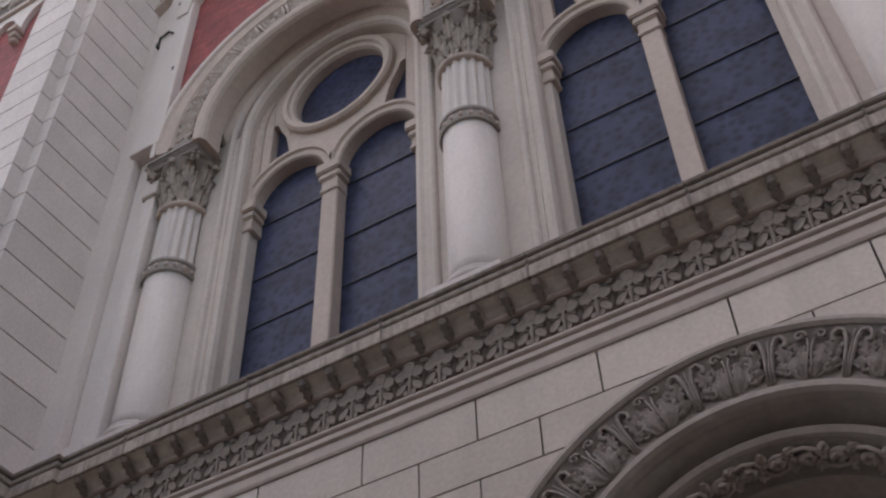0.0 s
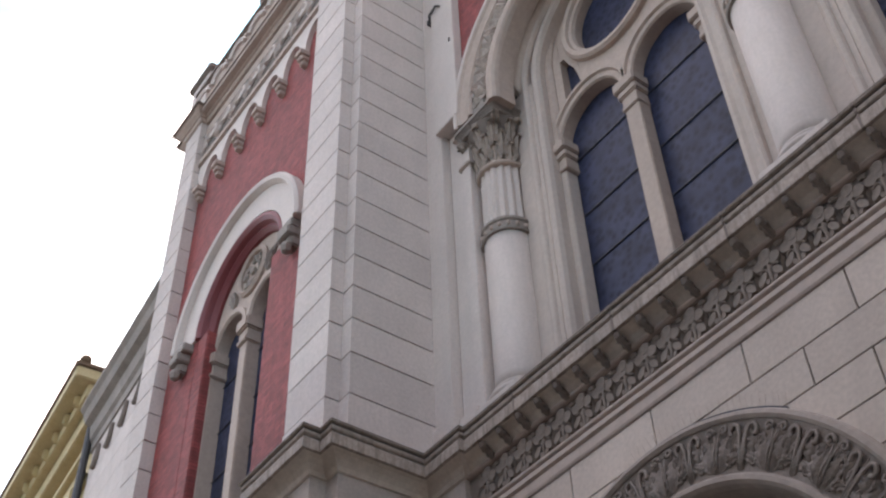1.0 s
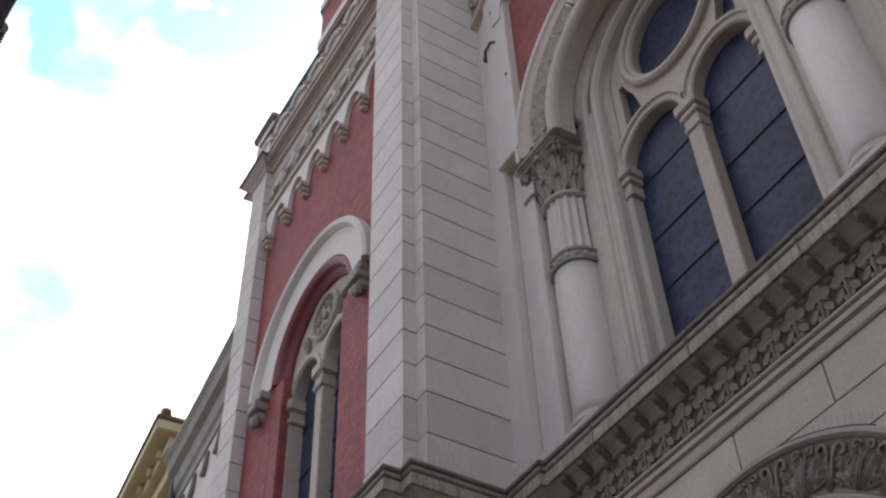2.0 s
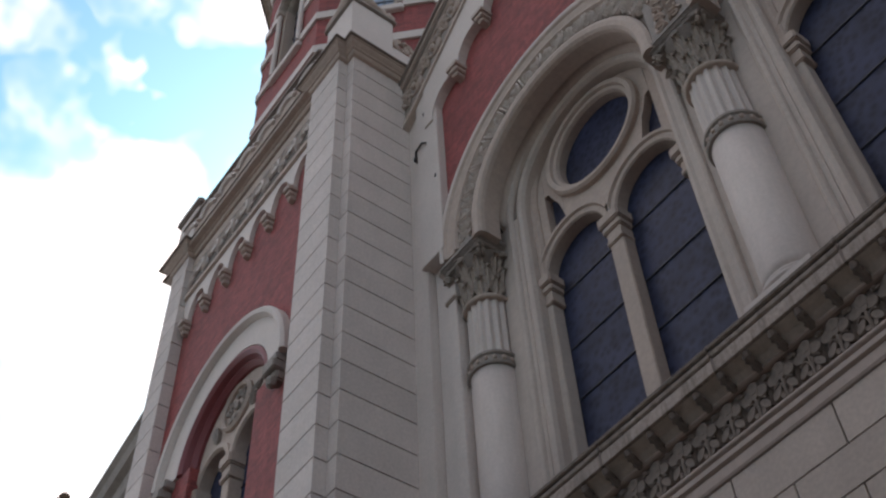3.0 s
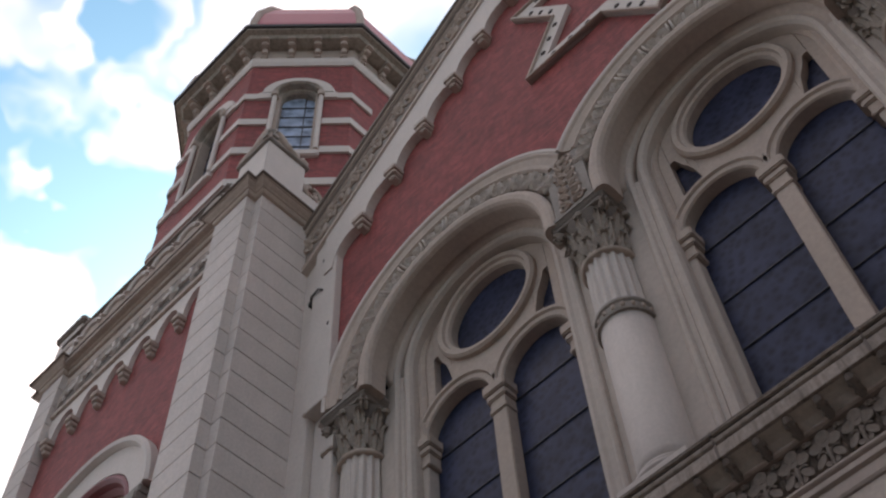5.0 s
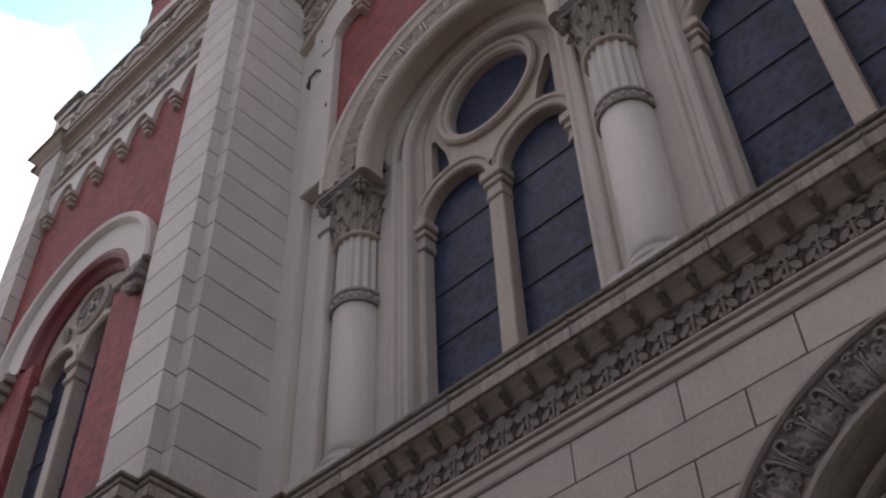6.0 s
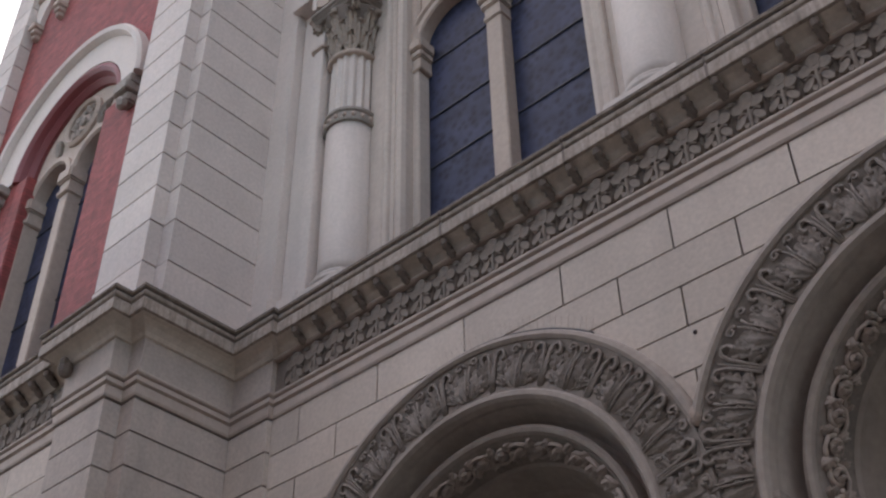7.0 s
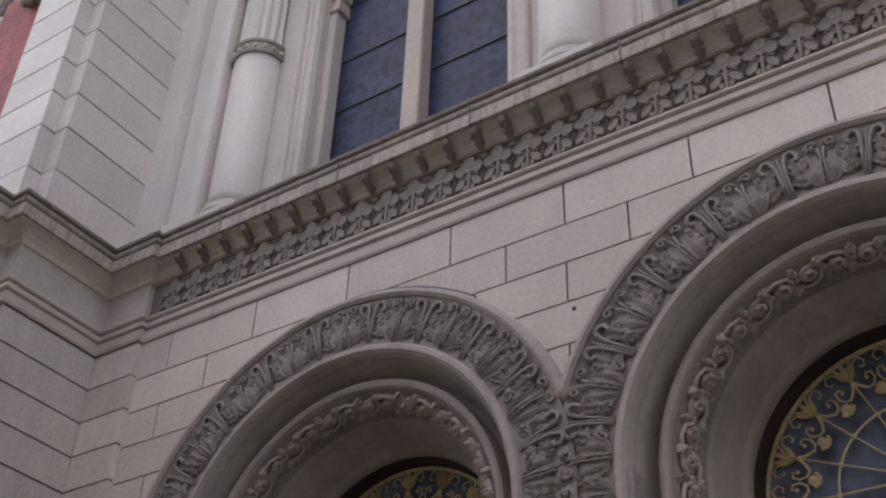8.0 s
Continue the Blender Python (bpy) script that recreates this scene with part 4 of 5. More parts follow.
# gilded ironwork in the tympana
def tympanum_grille(cx, p):
    y = FACE + 1.10
    z = PORTAL_Z
    def at(r, a):
        return (cx + r * math.cos(radians(a)), y, z + r * math.sin(radians(a)))
    part("outer_ring", arch_ring(cx, z, [(1.13, y - 0.012), (1.13, y + 0.012), (1.16, y + 0.012), (1.16, y - 0.012)], -45, 225, 80), GOLD, p, "gilded iron ring")
    part("middle_ring", arch_ring(cx, z, [(0.602, y - 0.007), (0.602, y + 0.007), (0.616, y + 0.007), (0.616, y - 0.007)], -45, 225, 64), GOLD, p)
    part("inner_ring", arch_ring(cx, z, [(0.24, y - 0.008), (0.24, y + 0.008), (0.26, y + 0.008), (0.26, y - 0.008)], -45, 225, 48), GOLD, p)
    for k in range(-2, 11):
        a = 22.5 * k + 0.0
        part("spoke", tube([at(0.0, a), at(0.45, a), at(0.95, a)], 0.007, None, 5), GOLD, p)
        part("knot", blob(at(0.61, a), 0.024, 0.022, 0.024), GOLD, p)
        bm = blob(at(0.93, a), 0.026, 0.02, 0.026)
        for s in (-1, 1):
            # the long scroll that sweeps from the leaf to its bud
            tube([at(0.94, a), at(0.875, a + s * 2.6), at(0.835, a + s * 5.6), at(0.845, a + s * 8.6), at(0.90, a + s * 10.4), at(0.955, a + s * 9.6), at(0.965, a + s * 7.4), at(0.93, a + s * 6.6)], 0.011, bm, 6, lambda u: 1.15 - 0.45 * u)
            blob(at(0.925, a + s * 6.8), 0.018, 0.016, 0.018, bm, 0, 6)
            # the small scrolls against the ring
            tube([at(0.97, a), at(1.03, a + s * 2.6), at(1.10, a + s * 5.0), at(1.115, a + s * 7.6), at(1.07, a + s * 9.4), at(1.025, a + s * 8.2), at(1.035, a + s * 6.6)], 0.009, bm, 6, lambda u: 1.1 - 0.4 * u)
            tube([at(0.97, a), at(1.06, a + s * 1.6), at(1.13, a + s * 4.0)], 0.010, bm, 5)
            q0, q1 = at(0.97, a), at(1.09, a + s * 4.2)
            blade((q0[0], q0[2]), (q1[0], q1[2]), 0.018, y, s * 0.01, 0.02, bm, 3)
        c0, c1 = at(0.96, a), at(1.13, a)
        blade((c0[0], c0[2]), (c1[0], c1[2]), 0.026, y, 0, 0.02, bm, 3)
        part("scrollwork", bm, GOLD, p)
        if k < 10:
            c = at(0.80, a + 11.25)
            bm = blob(c, 0.044, 0.03, 0.044, None, radians(20 * k))
            for j in range(5):
                aa = radians(a + 11.25 + 180 - 60 + 30 * j)
                blob((c[0] + 0.055 * math.cos(aa), y - 0.01, c[2] + 0.055 * math.sin(aa)), 0.019, 0.018, 0.019, bm, seg=5)
            part("rosette", bm, GOLD, p, "gilded leaf rosette")


for cx, p in zip(BAYS, portals):
    tympanum_grille(cx, TYMPANA[cx])

# ---- carved bands of the window arches ----
def band_unit(kind, y=7.012):
    """A carved unit of the window arches: a scrolled leaf, or a crossed bar."""
    bm = None
    if kind == 0:
        for s in (-1, 1):
            bm = curl((s * 0.10, 2.19), 0.075, 1.3, -math.pi / 2, s, y - 0.045, 0.026, bm)
            bm = curl((s * 0.09, 2.01), 0.06, 1.2, math.pi / 2, -s, y - 0.045, 0.022, bm)
            for z0, z1 in ((2.10, 2.00), (2.11, 2.22)):
                blade((s * 0.02, z0), (s * 0.19, z1), 0.05, y, s * 0.02, 0.07, bm, 2, 9)
        blade((0, 1.95), (0, 2.26), 0.05, y, 0, 0.075, bm, 3)
    else:
        for s in (-1, 1):
            bm = box(s * 0.035 - 0.017, s * 0.035 + 0.017, y - 0.085, y + 0.01, 1.94, 2.27, bm, 0.008)
            for k in range(3):
                blade((s * 0.05, 1.98 + k * 0.09), (s * 0.14, 2.04 + k * 0.09), 0.036, y, 0, 0.06, bm, 1, 7)
    return mesh_of(bm, JAMBSTONE, True)


BAND = [band_unit(0), band_unit(1)]
for cx, w, lim in ((BAYS[0], windows[0], (18, 180)), (BAYS[1], windows[1], (18, 162))):
    n = 27
    for i in range(n):
        a = 3 + i * 174 / (n - 1)
        if lim[0] <= a <= lim[1]:
            again("archivolt_carving", BAND[i % 2], w, turned(cx, WIN_Z, 0, a))
bm = None
for k in range(7):
    for s in (-1, 1):
        bm = curl((COLS[1] + s * (0.14 - 0.012 * k), 15.05 + k * 0.19), 0.095, 1.3, k * 0.8, s, 6.94, 0.024, bm)
        blade((COLS[1] + s * 0.02, 15.0 + k * 0.19), (COLS[1] + s * (0.22 - 0.02 * k), 15.14 + k * 0.19), 0.045, 6.955, 0.02 * s, 0.04, bm, 2, 9)
part("springer_carving", bm, STONE, windows[0])
part("springer_block", box(COLS[1] - 0.32, COLS[1] + 0.32, 6.96, 7.62, 14.95, 16.3), CARVED, windows[0])
part("springer_block", box(COLS[0] - 0.32, COLS[0] + 0.24, 6.97, 7.62, 14.95, 15.3), CARVED, windows[0])
part("springer_block", box(COLS[2] - 0.32, COLS[2] + 0.6, 6.97, 7.62, 14.95, 15.3), CARVED, windows[1])
# lesser impost bands on the pilasters beside the outer column
bm = box(-8.68, -8.47, 7.03, 7.4, 14.74, 14.80, None, 0.012)
box(-8.71, -8.45, 7.00, 7.4, 14.80, 14.86, bm, 0.015)
box(-8.74, -8.43, 6.97, 7.4, 14.86, 14.95, bm, 0.015)
box(-8.70, -8.45, 7.02, 7.4, 14.20, 14.28, bm, 0.02)
part("impost", bm, STONE, wall_up)

# ---- corbel arches and carving on the raking cornice ----
bm = None
for s, cx, cz in ((1, -0.15, 0.30), (-1, 0.17, 0.66)):
    bm = curl((cx, cz), 0.17, 1.5, 0 if s > 0 else math.pi, 1, 6.875, 0.032, bm, 16)
    for k in range(4):
        a = 0.6 + k * 1.45 + (0 if s > 0 else math.pi)
        blade((cx + 0.05 * math.cos(a), cz + 0.05 * math.sin(a)), (cx + 0.20 * math.cos(a), cz + 0.20 * math.sin(a)), 0.055, 6.885, 0.03, 0.05, bm, 2)
blade((-0.34, 0.42), (-0.06, 0.66), 0.075, 6.885, 0.05, 0.05, bm, 3)
blade((0.34, 0.56), (0.06, 0.30), 0.075, 6.885, 0.05, 0.05, bm, 3)
RAKECARVE = mesh_of(bm, STONE, True)
x = -9.1
while x < BAYS[1]:
    again("carved_scroll", RAKECARVE, raking, pose(x, 0, rake(x)))
    x += 0.62
DX = 0.815
x = -7.86 - DX
while x < BAYS[1] - 0.2:
    zc = rake(x) - 1.58
    x2 = x + DX
    z2 = rake(x2) - 1.58
    pts = [(x - 0.10, zc), (x + 0.13, zc)]
    for k in range(9):
        a = math.pi - k / 8 * math.pi / 2
        pts.append((x + 0.13 + (x2 - 0.10 - x - 0.13) * (1 + math.cos(a)), zc + 0.02 + (z2 - zc - 0.02) * math.sin(a)))
    pts += [(x2 - 0.10, rake(x2 - 0.10) + 0.02), (x - 0.10, rake(x - 0.10) + 0.02)]
    part("corbel_arch", prism(pts, 6.87, 7.2), PALE, raking)
    if x < -8.2:
        x += DX
        continue
    bm = box(x - 0.13, x + 0.16, 6.79, 7.1, zc - 0.02, zc + 0.10, None, 0.01)
    box(x - 0.10, x + 0.13, 6.82, 7.1, zc - 0.14, zc - 0.02, bm, 0.02)
    box(x - 0.06, x + 0.09, 6.86, 7.1, zc - 0.24, zc - 0.14, bm, 0.02)
    part("corbel", bm, STONE, raking)
    x += DX

# pierced star panel on the gable
star = thing("star_panel", "pale pierced stone star mounted on the brick gable", "ornament")
bm = None
for k in range(6):
    a0 = radians(90 + 60 * k)
    c = Vector((BAYS[1], 0, 20.85))
    R0, R1 = 2.85, 1.645
    tip = c + Vector((math.cos(a0), 0, math.sin(a0))) * R0
    for s in (-1, 1):
        b = c + Vector((math.cos(a0 + s * math.pi / 6), 0, math.sin(a0 + s * math.pi / 6))) * R1
        ci = c + (tip - c) * 0.80
        bi = c + (b - c) * 0.80
        o = [(tip.x, tip.z), (b.x, b.z), (bi.x, bi.z), (ci.x, ci.z)]
        part("star_arm", prism(o, 6.95, 7.1), PALE, star)
        o2 = [(tip.x + (b.x - tip.x) * u + (c.x - tip.x) * v, tip.z + (b.z - tip.z) * u + (c.z - tip.z) * v) for u, v in ((0, 0), (1, 0), (1, 0.012), (0, 0.03))]
        part("star_rim", prism(o2, 6.90, 7.05), STONE, star)
        for u in (0.25, 0.5, 0.75):
            q = tip + (b - tip) * u + (c - (tip + (b - tip) * u)) * 0.10
            # dark knob in place of a bored hole, shade as colour
            part("stud_hole", blob((q.x, 6.95, q.z), 0.065, 0.02, 0.065), DARK, star)

# ---- small fixtures on the wall ----
bracket = thing("wall_bracket", "black iron bracket driven into the corner strip", "bracket")
part("arm", tube([(-9.14, 6.95, 18.44), (-9.06, 6.88, 18.53), (-8.97, 6.86, 18.49), (-8.86, 6.86, 18.54), (-8.77, 6.87, 18.44)], 0.022, None, 7), IRON, bracket)
part("fixing", box(-9.17, -9.11, 6.90, 7.0, 18.37, 18.49, None, 0.01), IRON, bracket)
for x, z in ((-8.82, 19.46), (-8.70, 19.04), (-8.58, 17.27)):
    # dark box on the face paints the hole's shade, nothing is cut
    part("putlog_hole", box(x - 0.03, x + 0.03, 6.89, 7.1, z - 0.055, z + 0.055, None, 0.012), DARK, wall_up)
# likewise a dark knob instead of a cut hole
part("wall_hole", blob((-3.56, 6.998, 6.90), 0.022, 0.01, 0.022), DARK, wall_low)

# thin wires against birds along the first portal's hood
spikes = thing("bird_spikes", "thin grey wire bird spikes along a stone portal arch", "bird spikes")
rs = random.Random(21)
base = arch_ring(BAYS[0], PORTAL_Z, [(2.42, 6.99), (2.42, 6.965), (2.447, 6.965), (2.447, 6.99)], 54, 98, 24)
part("base_strip", base, LEAD, spikes)
for i in range(26):
    a = radians(54.5 + i * 1.7 + rs.uniform(-0.3, 0.3))
    d = Vector((math.cos(a + rs.uniform(-0.12, 0.12)), -0.25 - rs.uniform(0, 0.25), math.sin(a)))
    p = Vector((BAYS[0] + 2.44 * math.cos(a), 6.972, PORTAL_Z + 2.44 * math.sin(a)))
    part("wire", tube([p, p + d.normalized() * rs.uniform(0.10, 0.15)], 0.0020, None, 4), STONE, spikes)

# ---- tower: window, hood, corbel table, frieze, parapet ----
RED = material("dark_red_glazed_roll", (0.19, 0.036, 0.04), rough=0.55, var=0.15)
tw = tagged(new("window_tower"), "arched twin-light tower window with carved tympanum and pale hood", "window", kind="structure")
part("hood_band", arch_ring(TX, HZ, [(1.46, 5.9), (1.46, 5.70), (2.00, 5.68), (2.00, 5.9)], 0, 180, 48), PALE, tw)
part("hood_moulding", arch_ring(TX, HZ, [(1.94, 5.9), (1.94, 5.66), (1.98, 5.57), (2.05, 5.55), (2.10, 5.60), (2.11, 5.9)], 0, 180, 48), PALE, tw)
part("red_roll", arch_ring(TX, HZ, [(1.28, 6.2), (1.28, 5.86), (1.32, 5.74), (1.38, 5.69), (1.44, 5.70), (1.47, 5.76), (1.47, 6.2)], 0, 180, 48), RED, tw, "dark red roll moulding")
part("inner_red_reveal", arch_ring(TX, HZ, [(1.20, 6.2), (1.20, 5.92), (1.26, 5.84), (1.30, 5.84), (1.30, 6.2)], 0, 180, 48), RED, tw)
for s in (-1, 1):
    part("brick_jamb", box(TX + s * 1.04, TX + s * 1.46, 5.755, 6.15, 9.5, HZ - 0.01, bevel=0.02), BRICK, tw)
    part("stone_jamb", box(TX + s * 1.02, TX + s * 1.24, 5.90, 6.2, 9.5, 13.55, bevel=0.01), STONE, tw)
    bm = box(TX + s * 1.76 - 0.22, TX + s * 1.76 + 0.22, 5.56, 5.9, 14.22, 14.40, None, 0.02)
    box(TX + s * 1.80 - 0.17, TX + s * 1.80 + 0.17, 5.52, 5.9, 14.06, 14.24, bm, 0.02)
    box(TX + s * 1.82 - 0.12, TX + s * 1.82 + 0.12, 5.60, 5.9, 13.88, 14.08, bm, 0.03)
    blob((TX + s * 1.82, 5.60, 13.86), 0.10, 0.10, 0.12, bm)
    part("hood_corbel", bm, CARVED, tw)
part("tympanum", arch_ring(TX, HZ, [(0.02, 6.25), (0.02, 5.98), (1.22, 5.98), (1.22, 6.25)], 0, 180, 40), STONE, tw)
part("tracery_plate", columns_sheet(span(TX - 1.24, TX + 1.24, 60), lambda x: 13.92 + math.sqrt(max(0, 0.5 ** 2 - (abs(abs(x - TX) - 0.58)) ** 2)), lambda x: HZ + 0.02, 5.975, 6.2), STONE, tw)
part("rosette_ring", arch_ring(TX, 15.30 - 0.28, [(0.38, 6.0), (0.38, 5.93), (0.42, 5.89), (0.47, 5.93), (0.47, 6.0)], 0, 360, 40), STONE, tw)
bm = None
for k in range(8):
    a = k * math.pi / 4
    bm = curl((TX + 0.24 * math.cos(a), 15.02 + 0.24 * math.sin(a)), 0.085, 1.2, a, 1 if k % 2 else -1, 5.96, 0.03, bm)
blob((TX, 5.95, 15.02), 0.09, 0.05, 0.09, bm)
for s in (-1, 1):
    blade((TX + s * 0.55, 14.6), (TX + s * 0.78, 15.05), 0.10, 5.97, s * 0.05, 0.06, bm, 4)
part("rosette_carving", bm, CARVED, tw)
for s in (-1, 1):
    part("lancet_arch", arch_ring(TX + s * 0.58, 13.92, [(0.46, 6.2), (0.46, 5.95), (0.49, 5.91), (0.58, 5.91), (0.58, 6.2)], 0, 180, 28), STONE, tw)
    pane = part("glass_pane", box(TX + s * 0.10, TX + s * 1.1, 6.16, 6.18, 9.5, 14.5), GLASS, tw, "dark blue leaded glass")
    for z in (10.6, 11.5, 12.4, 13.3):
        part("glazing_bar", tube([(TX + s * 0.1, 6.15, z), (TX + s * 1.06, 6.15, z)], 0.014), LEAD, pane)
part("mullion", box(TX - 0.12, TX + 0.12, 5.93, 6.18, 9.5, 13.5, bevel=0.015), STONE, tw)
for xx in (TX, TX - 1.12, TX + 1.12):
    bm = box(xx - 0.15, xx + 0.15, 5.88, 6.18, 13.42, 13.52, None, 0.02)
    box(xx - 0.13, xx + 0.13, 5.91, 6.18, 13.52, 13.68, bm)
    box(xx - 0.18, xx + 0.18, 5.85, 6.18, 13.68, 13.92, bm, 0.03)
    part("capital", bm, STONE, tw)

# corbel table over the red wall
CT, CX, CS = 18.70, -12.86, 0.797
xs = [CX + (i - 3) * CS for i in range(6)]


def plate_low(x):
    """The scalloped lower edge of the corbel table."""
    d = abs(x - (CX + (math.floor((x - CX) / CS) + 0.5) * CS))
    return CT + 0.25 + (0.62 * math.sqrt(1 - (d / 0.32) ** 2) if d < 0.32 else 0)


part("corbel_table", columns_sheet(span(-15.45, -10.54, 280), plate_low, lambda x: CT + 1.08, 5.655, 5.9), PALE, tower)
for x in xs:
    bm = box(x - 0.11, x + 0.11, 5.55, 5.9, CT + 0.14, CT + 0.27, None, 0.015)
    box(x - 0.085, x + 0.085, 5.59, 5.9, CT + 0.02, CT + 0.14, bm, 0.02)
    box(x - 0.06, x + 0.06, 5.63, 5.9, CT - 0.10, CT + 0.02, bm, 0.02)
    part("corbel", bm, STONE, tower)
part("frieze_fillet", box(-15.45, -10.54, 5.60, 5.9, CT + 1.06, CT + 1.22, bevel=0.02), STONE, tower)
part("frieze_ground", box(-15.45, -10.54, 5.66, 5.9, CT + 1.2, 21.1), STONE, tower)
# panel colour carries the shade behind the scrolls
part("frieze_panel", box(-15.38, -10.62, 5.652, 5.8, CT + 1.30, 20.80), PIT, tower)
bm = curl((-0.14, 0.22), 0.15, 1.2, 0, 1, -0.02, 0.045, None, 12)
curl((0.14, 0.38), 0.15, 1.2, math.pi, 1, -0.02, 0.045, bm, 12)
blade((-0.26, 0.06), (0.25, 0.5), 0.06, 0.0, 0.04, 0.06, bm, 3)
TFR = mesh_of(bm, PALE)
for i in range(8):
    again("frieze_scroll", TFR, tower, pose(-13.0 + (i - 3.5) * 0.60, 5.65, CT + 1.30) @ Matrix.Diagonal((1.1, 1, 1.35, 1)))
# parapet with wave crest, corner blocks and scrolled acroterion
part("parapet", box(-15.6, -10.15, 5.42, 5.75, 21.3, 22.12, bevel=0.02), STONE, tower)
part("parapet_cap", box(-15.7, -10.1, 5.35, 5.8, 22.10, 22.26, bevel=0.04), SOOT_SHADE, tower)
for i in range(7):
    x = TX + (i - 3) * 0.80
    bm = arch_ring(x, 21.62, [(0.26, 5.5), (0.26, 5.37), (0.32, 5.33), (0.37, 5.37), (0.37, 5.5)], 15, 165, 20)
    part("parapet_wave", bm, PALE, tower)
    bm = arch_ring(x + 0.40, 21.98, [(0.10, 5.5), (0.10, 5.38), (0.14, 5.36), (0.17, 5.5)], 190, 350, 14)
    part("parapet_wave", bm, PALE, tower)
part("end_block", box(-15.98, -15.12, 5.40, 6.1, 21.4, 22.62, bevel=0.03), PALE, tower)
part("end_block_cap", box(-16.06, -15.04, 5.32, 6.2, 22.60, 22.80, bevel=0.04), CARVED, tower)


def corner_block(x0, x1, y0, y1, z0, z1):
    """A stone block on the tower's corner, its weathered lid rising to a knob at the outer corner."""
    part("corner_block", box(x0, x1, y0, y1, z0, z1, bevel=0.015), PALE, tower)
    part("block_lid", box(x0 - 0.06, x1 + 0.06, y0 - 0.06, y1 + 0.06, z1, z1 + 0.09, bevel=0.02), CARVED, tower)
    zt = z1 + 0.09
    def slope(g):
        return loft([[(x0 - g, y0 - g, zt), (x1 + g, y0 - g, zt), (x1 + g, y1 + g, zt), (x0 - g, y1 + g, zt)],
                     [(x0 + 0.02, y0, zt + 0.10), (x1, y0, zt + 0.30), (x1, y1, zt + 0.10), (x0 + 0.3, y1 - 0.2, zt + 0.14)]])
    part("sloping_cap", slope(0.02), STONE, tower)
    bm = None
    for ex, ey in ((x0, y0), (x1, y1)):
        pts = []
        for j in range(13):
            u = j / 12
            pts.append((x1 - 0.06 + (ex - x1) * u * 0.95, y0 + 0.06 + (ey - y0) * u * 0.95, zt + 0.34 - 0.26 * u ** 0.8 + 0.05 * math.sin(u * 9)))
        bm = tube(pts, 0.17, bm, 10, taper=lambda u: 1.0 - 0.35 * u)
    part("sloping_scroll", bm, STONE, tower, smooth=True)
    bm = box(x1 - 0.27, x1 + 0.07, y0 - 0.07, y0 + 0.27, zt + 0.02, zt + 0.36, None, 0.10)
    blob((x1 - 0.12, y0 + 0.12, zt + 0.38), 0.20, 0.20, 0.12, bm, 0, 10)
    blob((x1 - 0.42, y0 + 0.46, zt + 0.30), 0.40, 0.40, 0.30, bm, 0, 14)
    part("finial_knob", bm, CARVED, tower)
    bm = None
    for yy, zz, r in ((y1 + 0.30, z1 - 0.55, 0.26), (y1 + 0.62, z1 - 0.75, 0.18)):
        pts = [(x1 - 0.12, yy + r * (1 - 0.05 * j) * math.cos(j * 0.5), zz + r * (1 - 0.05 * j) * math.sin(j * 0.5)) for j in range(16)]
        bm = tube(pts, 0.07, bm, 6)
    part("scroll_volute", bm, STONE, tower)
    part("volute_plinth", box(x1 - 0.5, x1 - 0.04, y1, y1 + 0.95, z0, z1 - 0.85, bevel=0.02), PALE, tower)


corner_block(-10.12, -9.18, 5.53, 6.50, 21.38, 23.0)

# ---- turret: windows, hoods, consoles, hips ----
def on_face(k):
    """The frame of the turret's face k: x along it, -y out of it."""
    a = math.pi * k / 4
    return Matrix.Translation((OCT[0], OCT[1], 0)) @ Matrix.Rotation(a, 4, "Z") @ Matrix.Translation((0, -AP, 0))


def moved(bm, m):
    bmesh.ops.transform(bm, matrix=m, verts=bm.verts)
    return bm


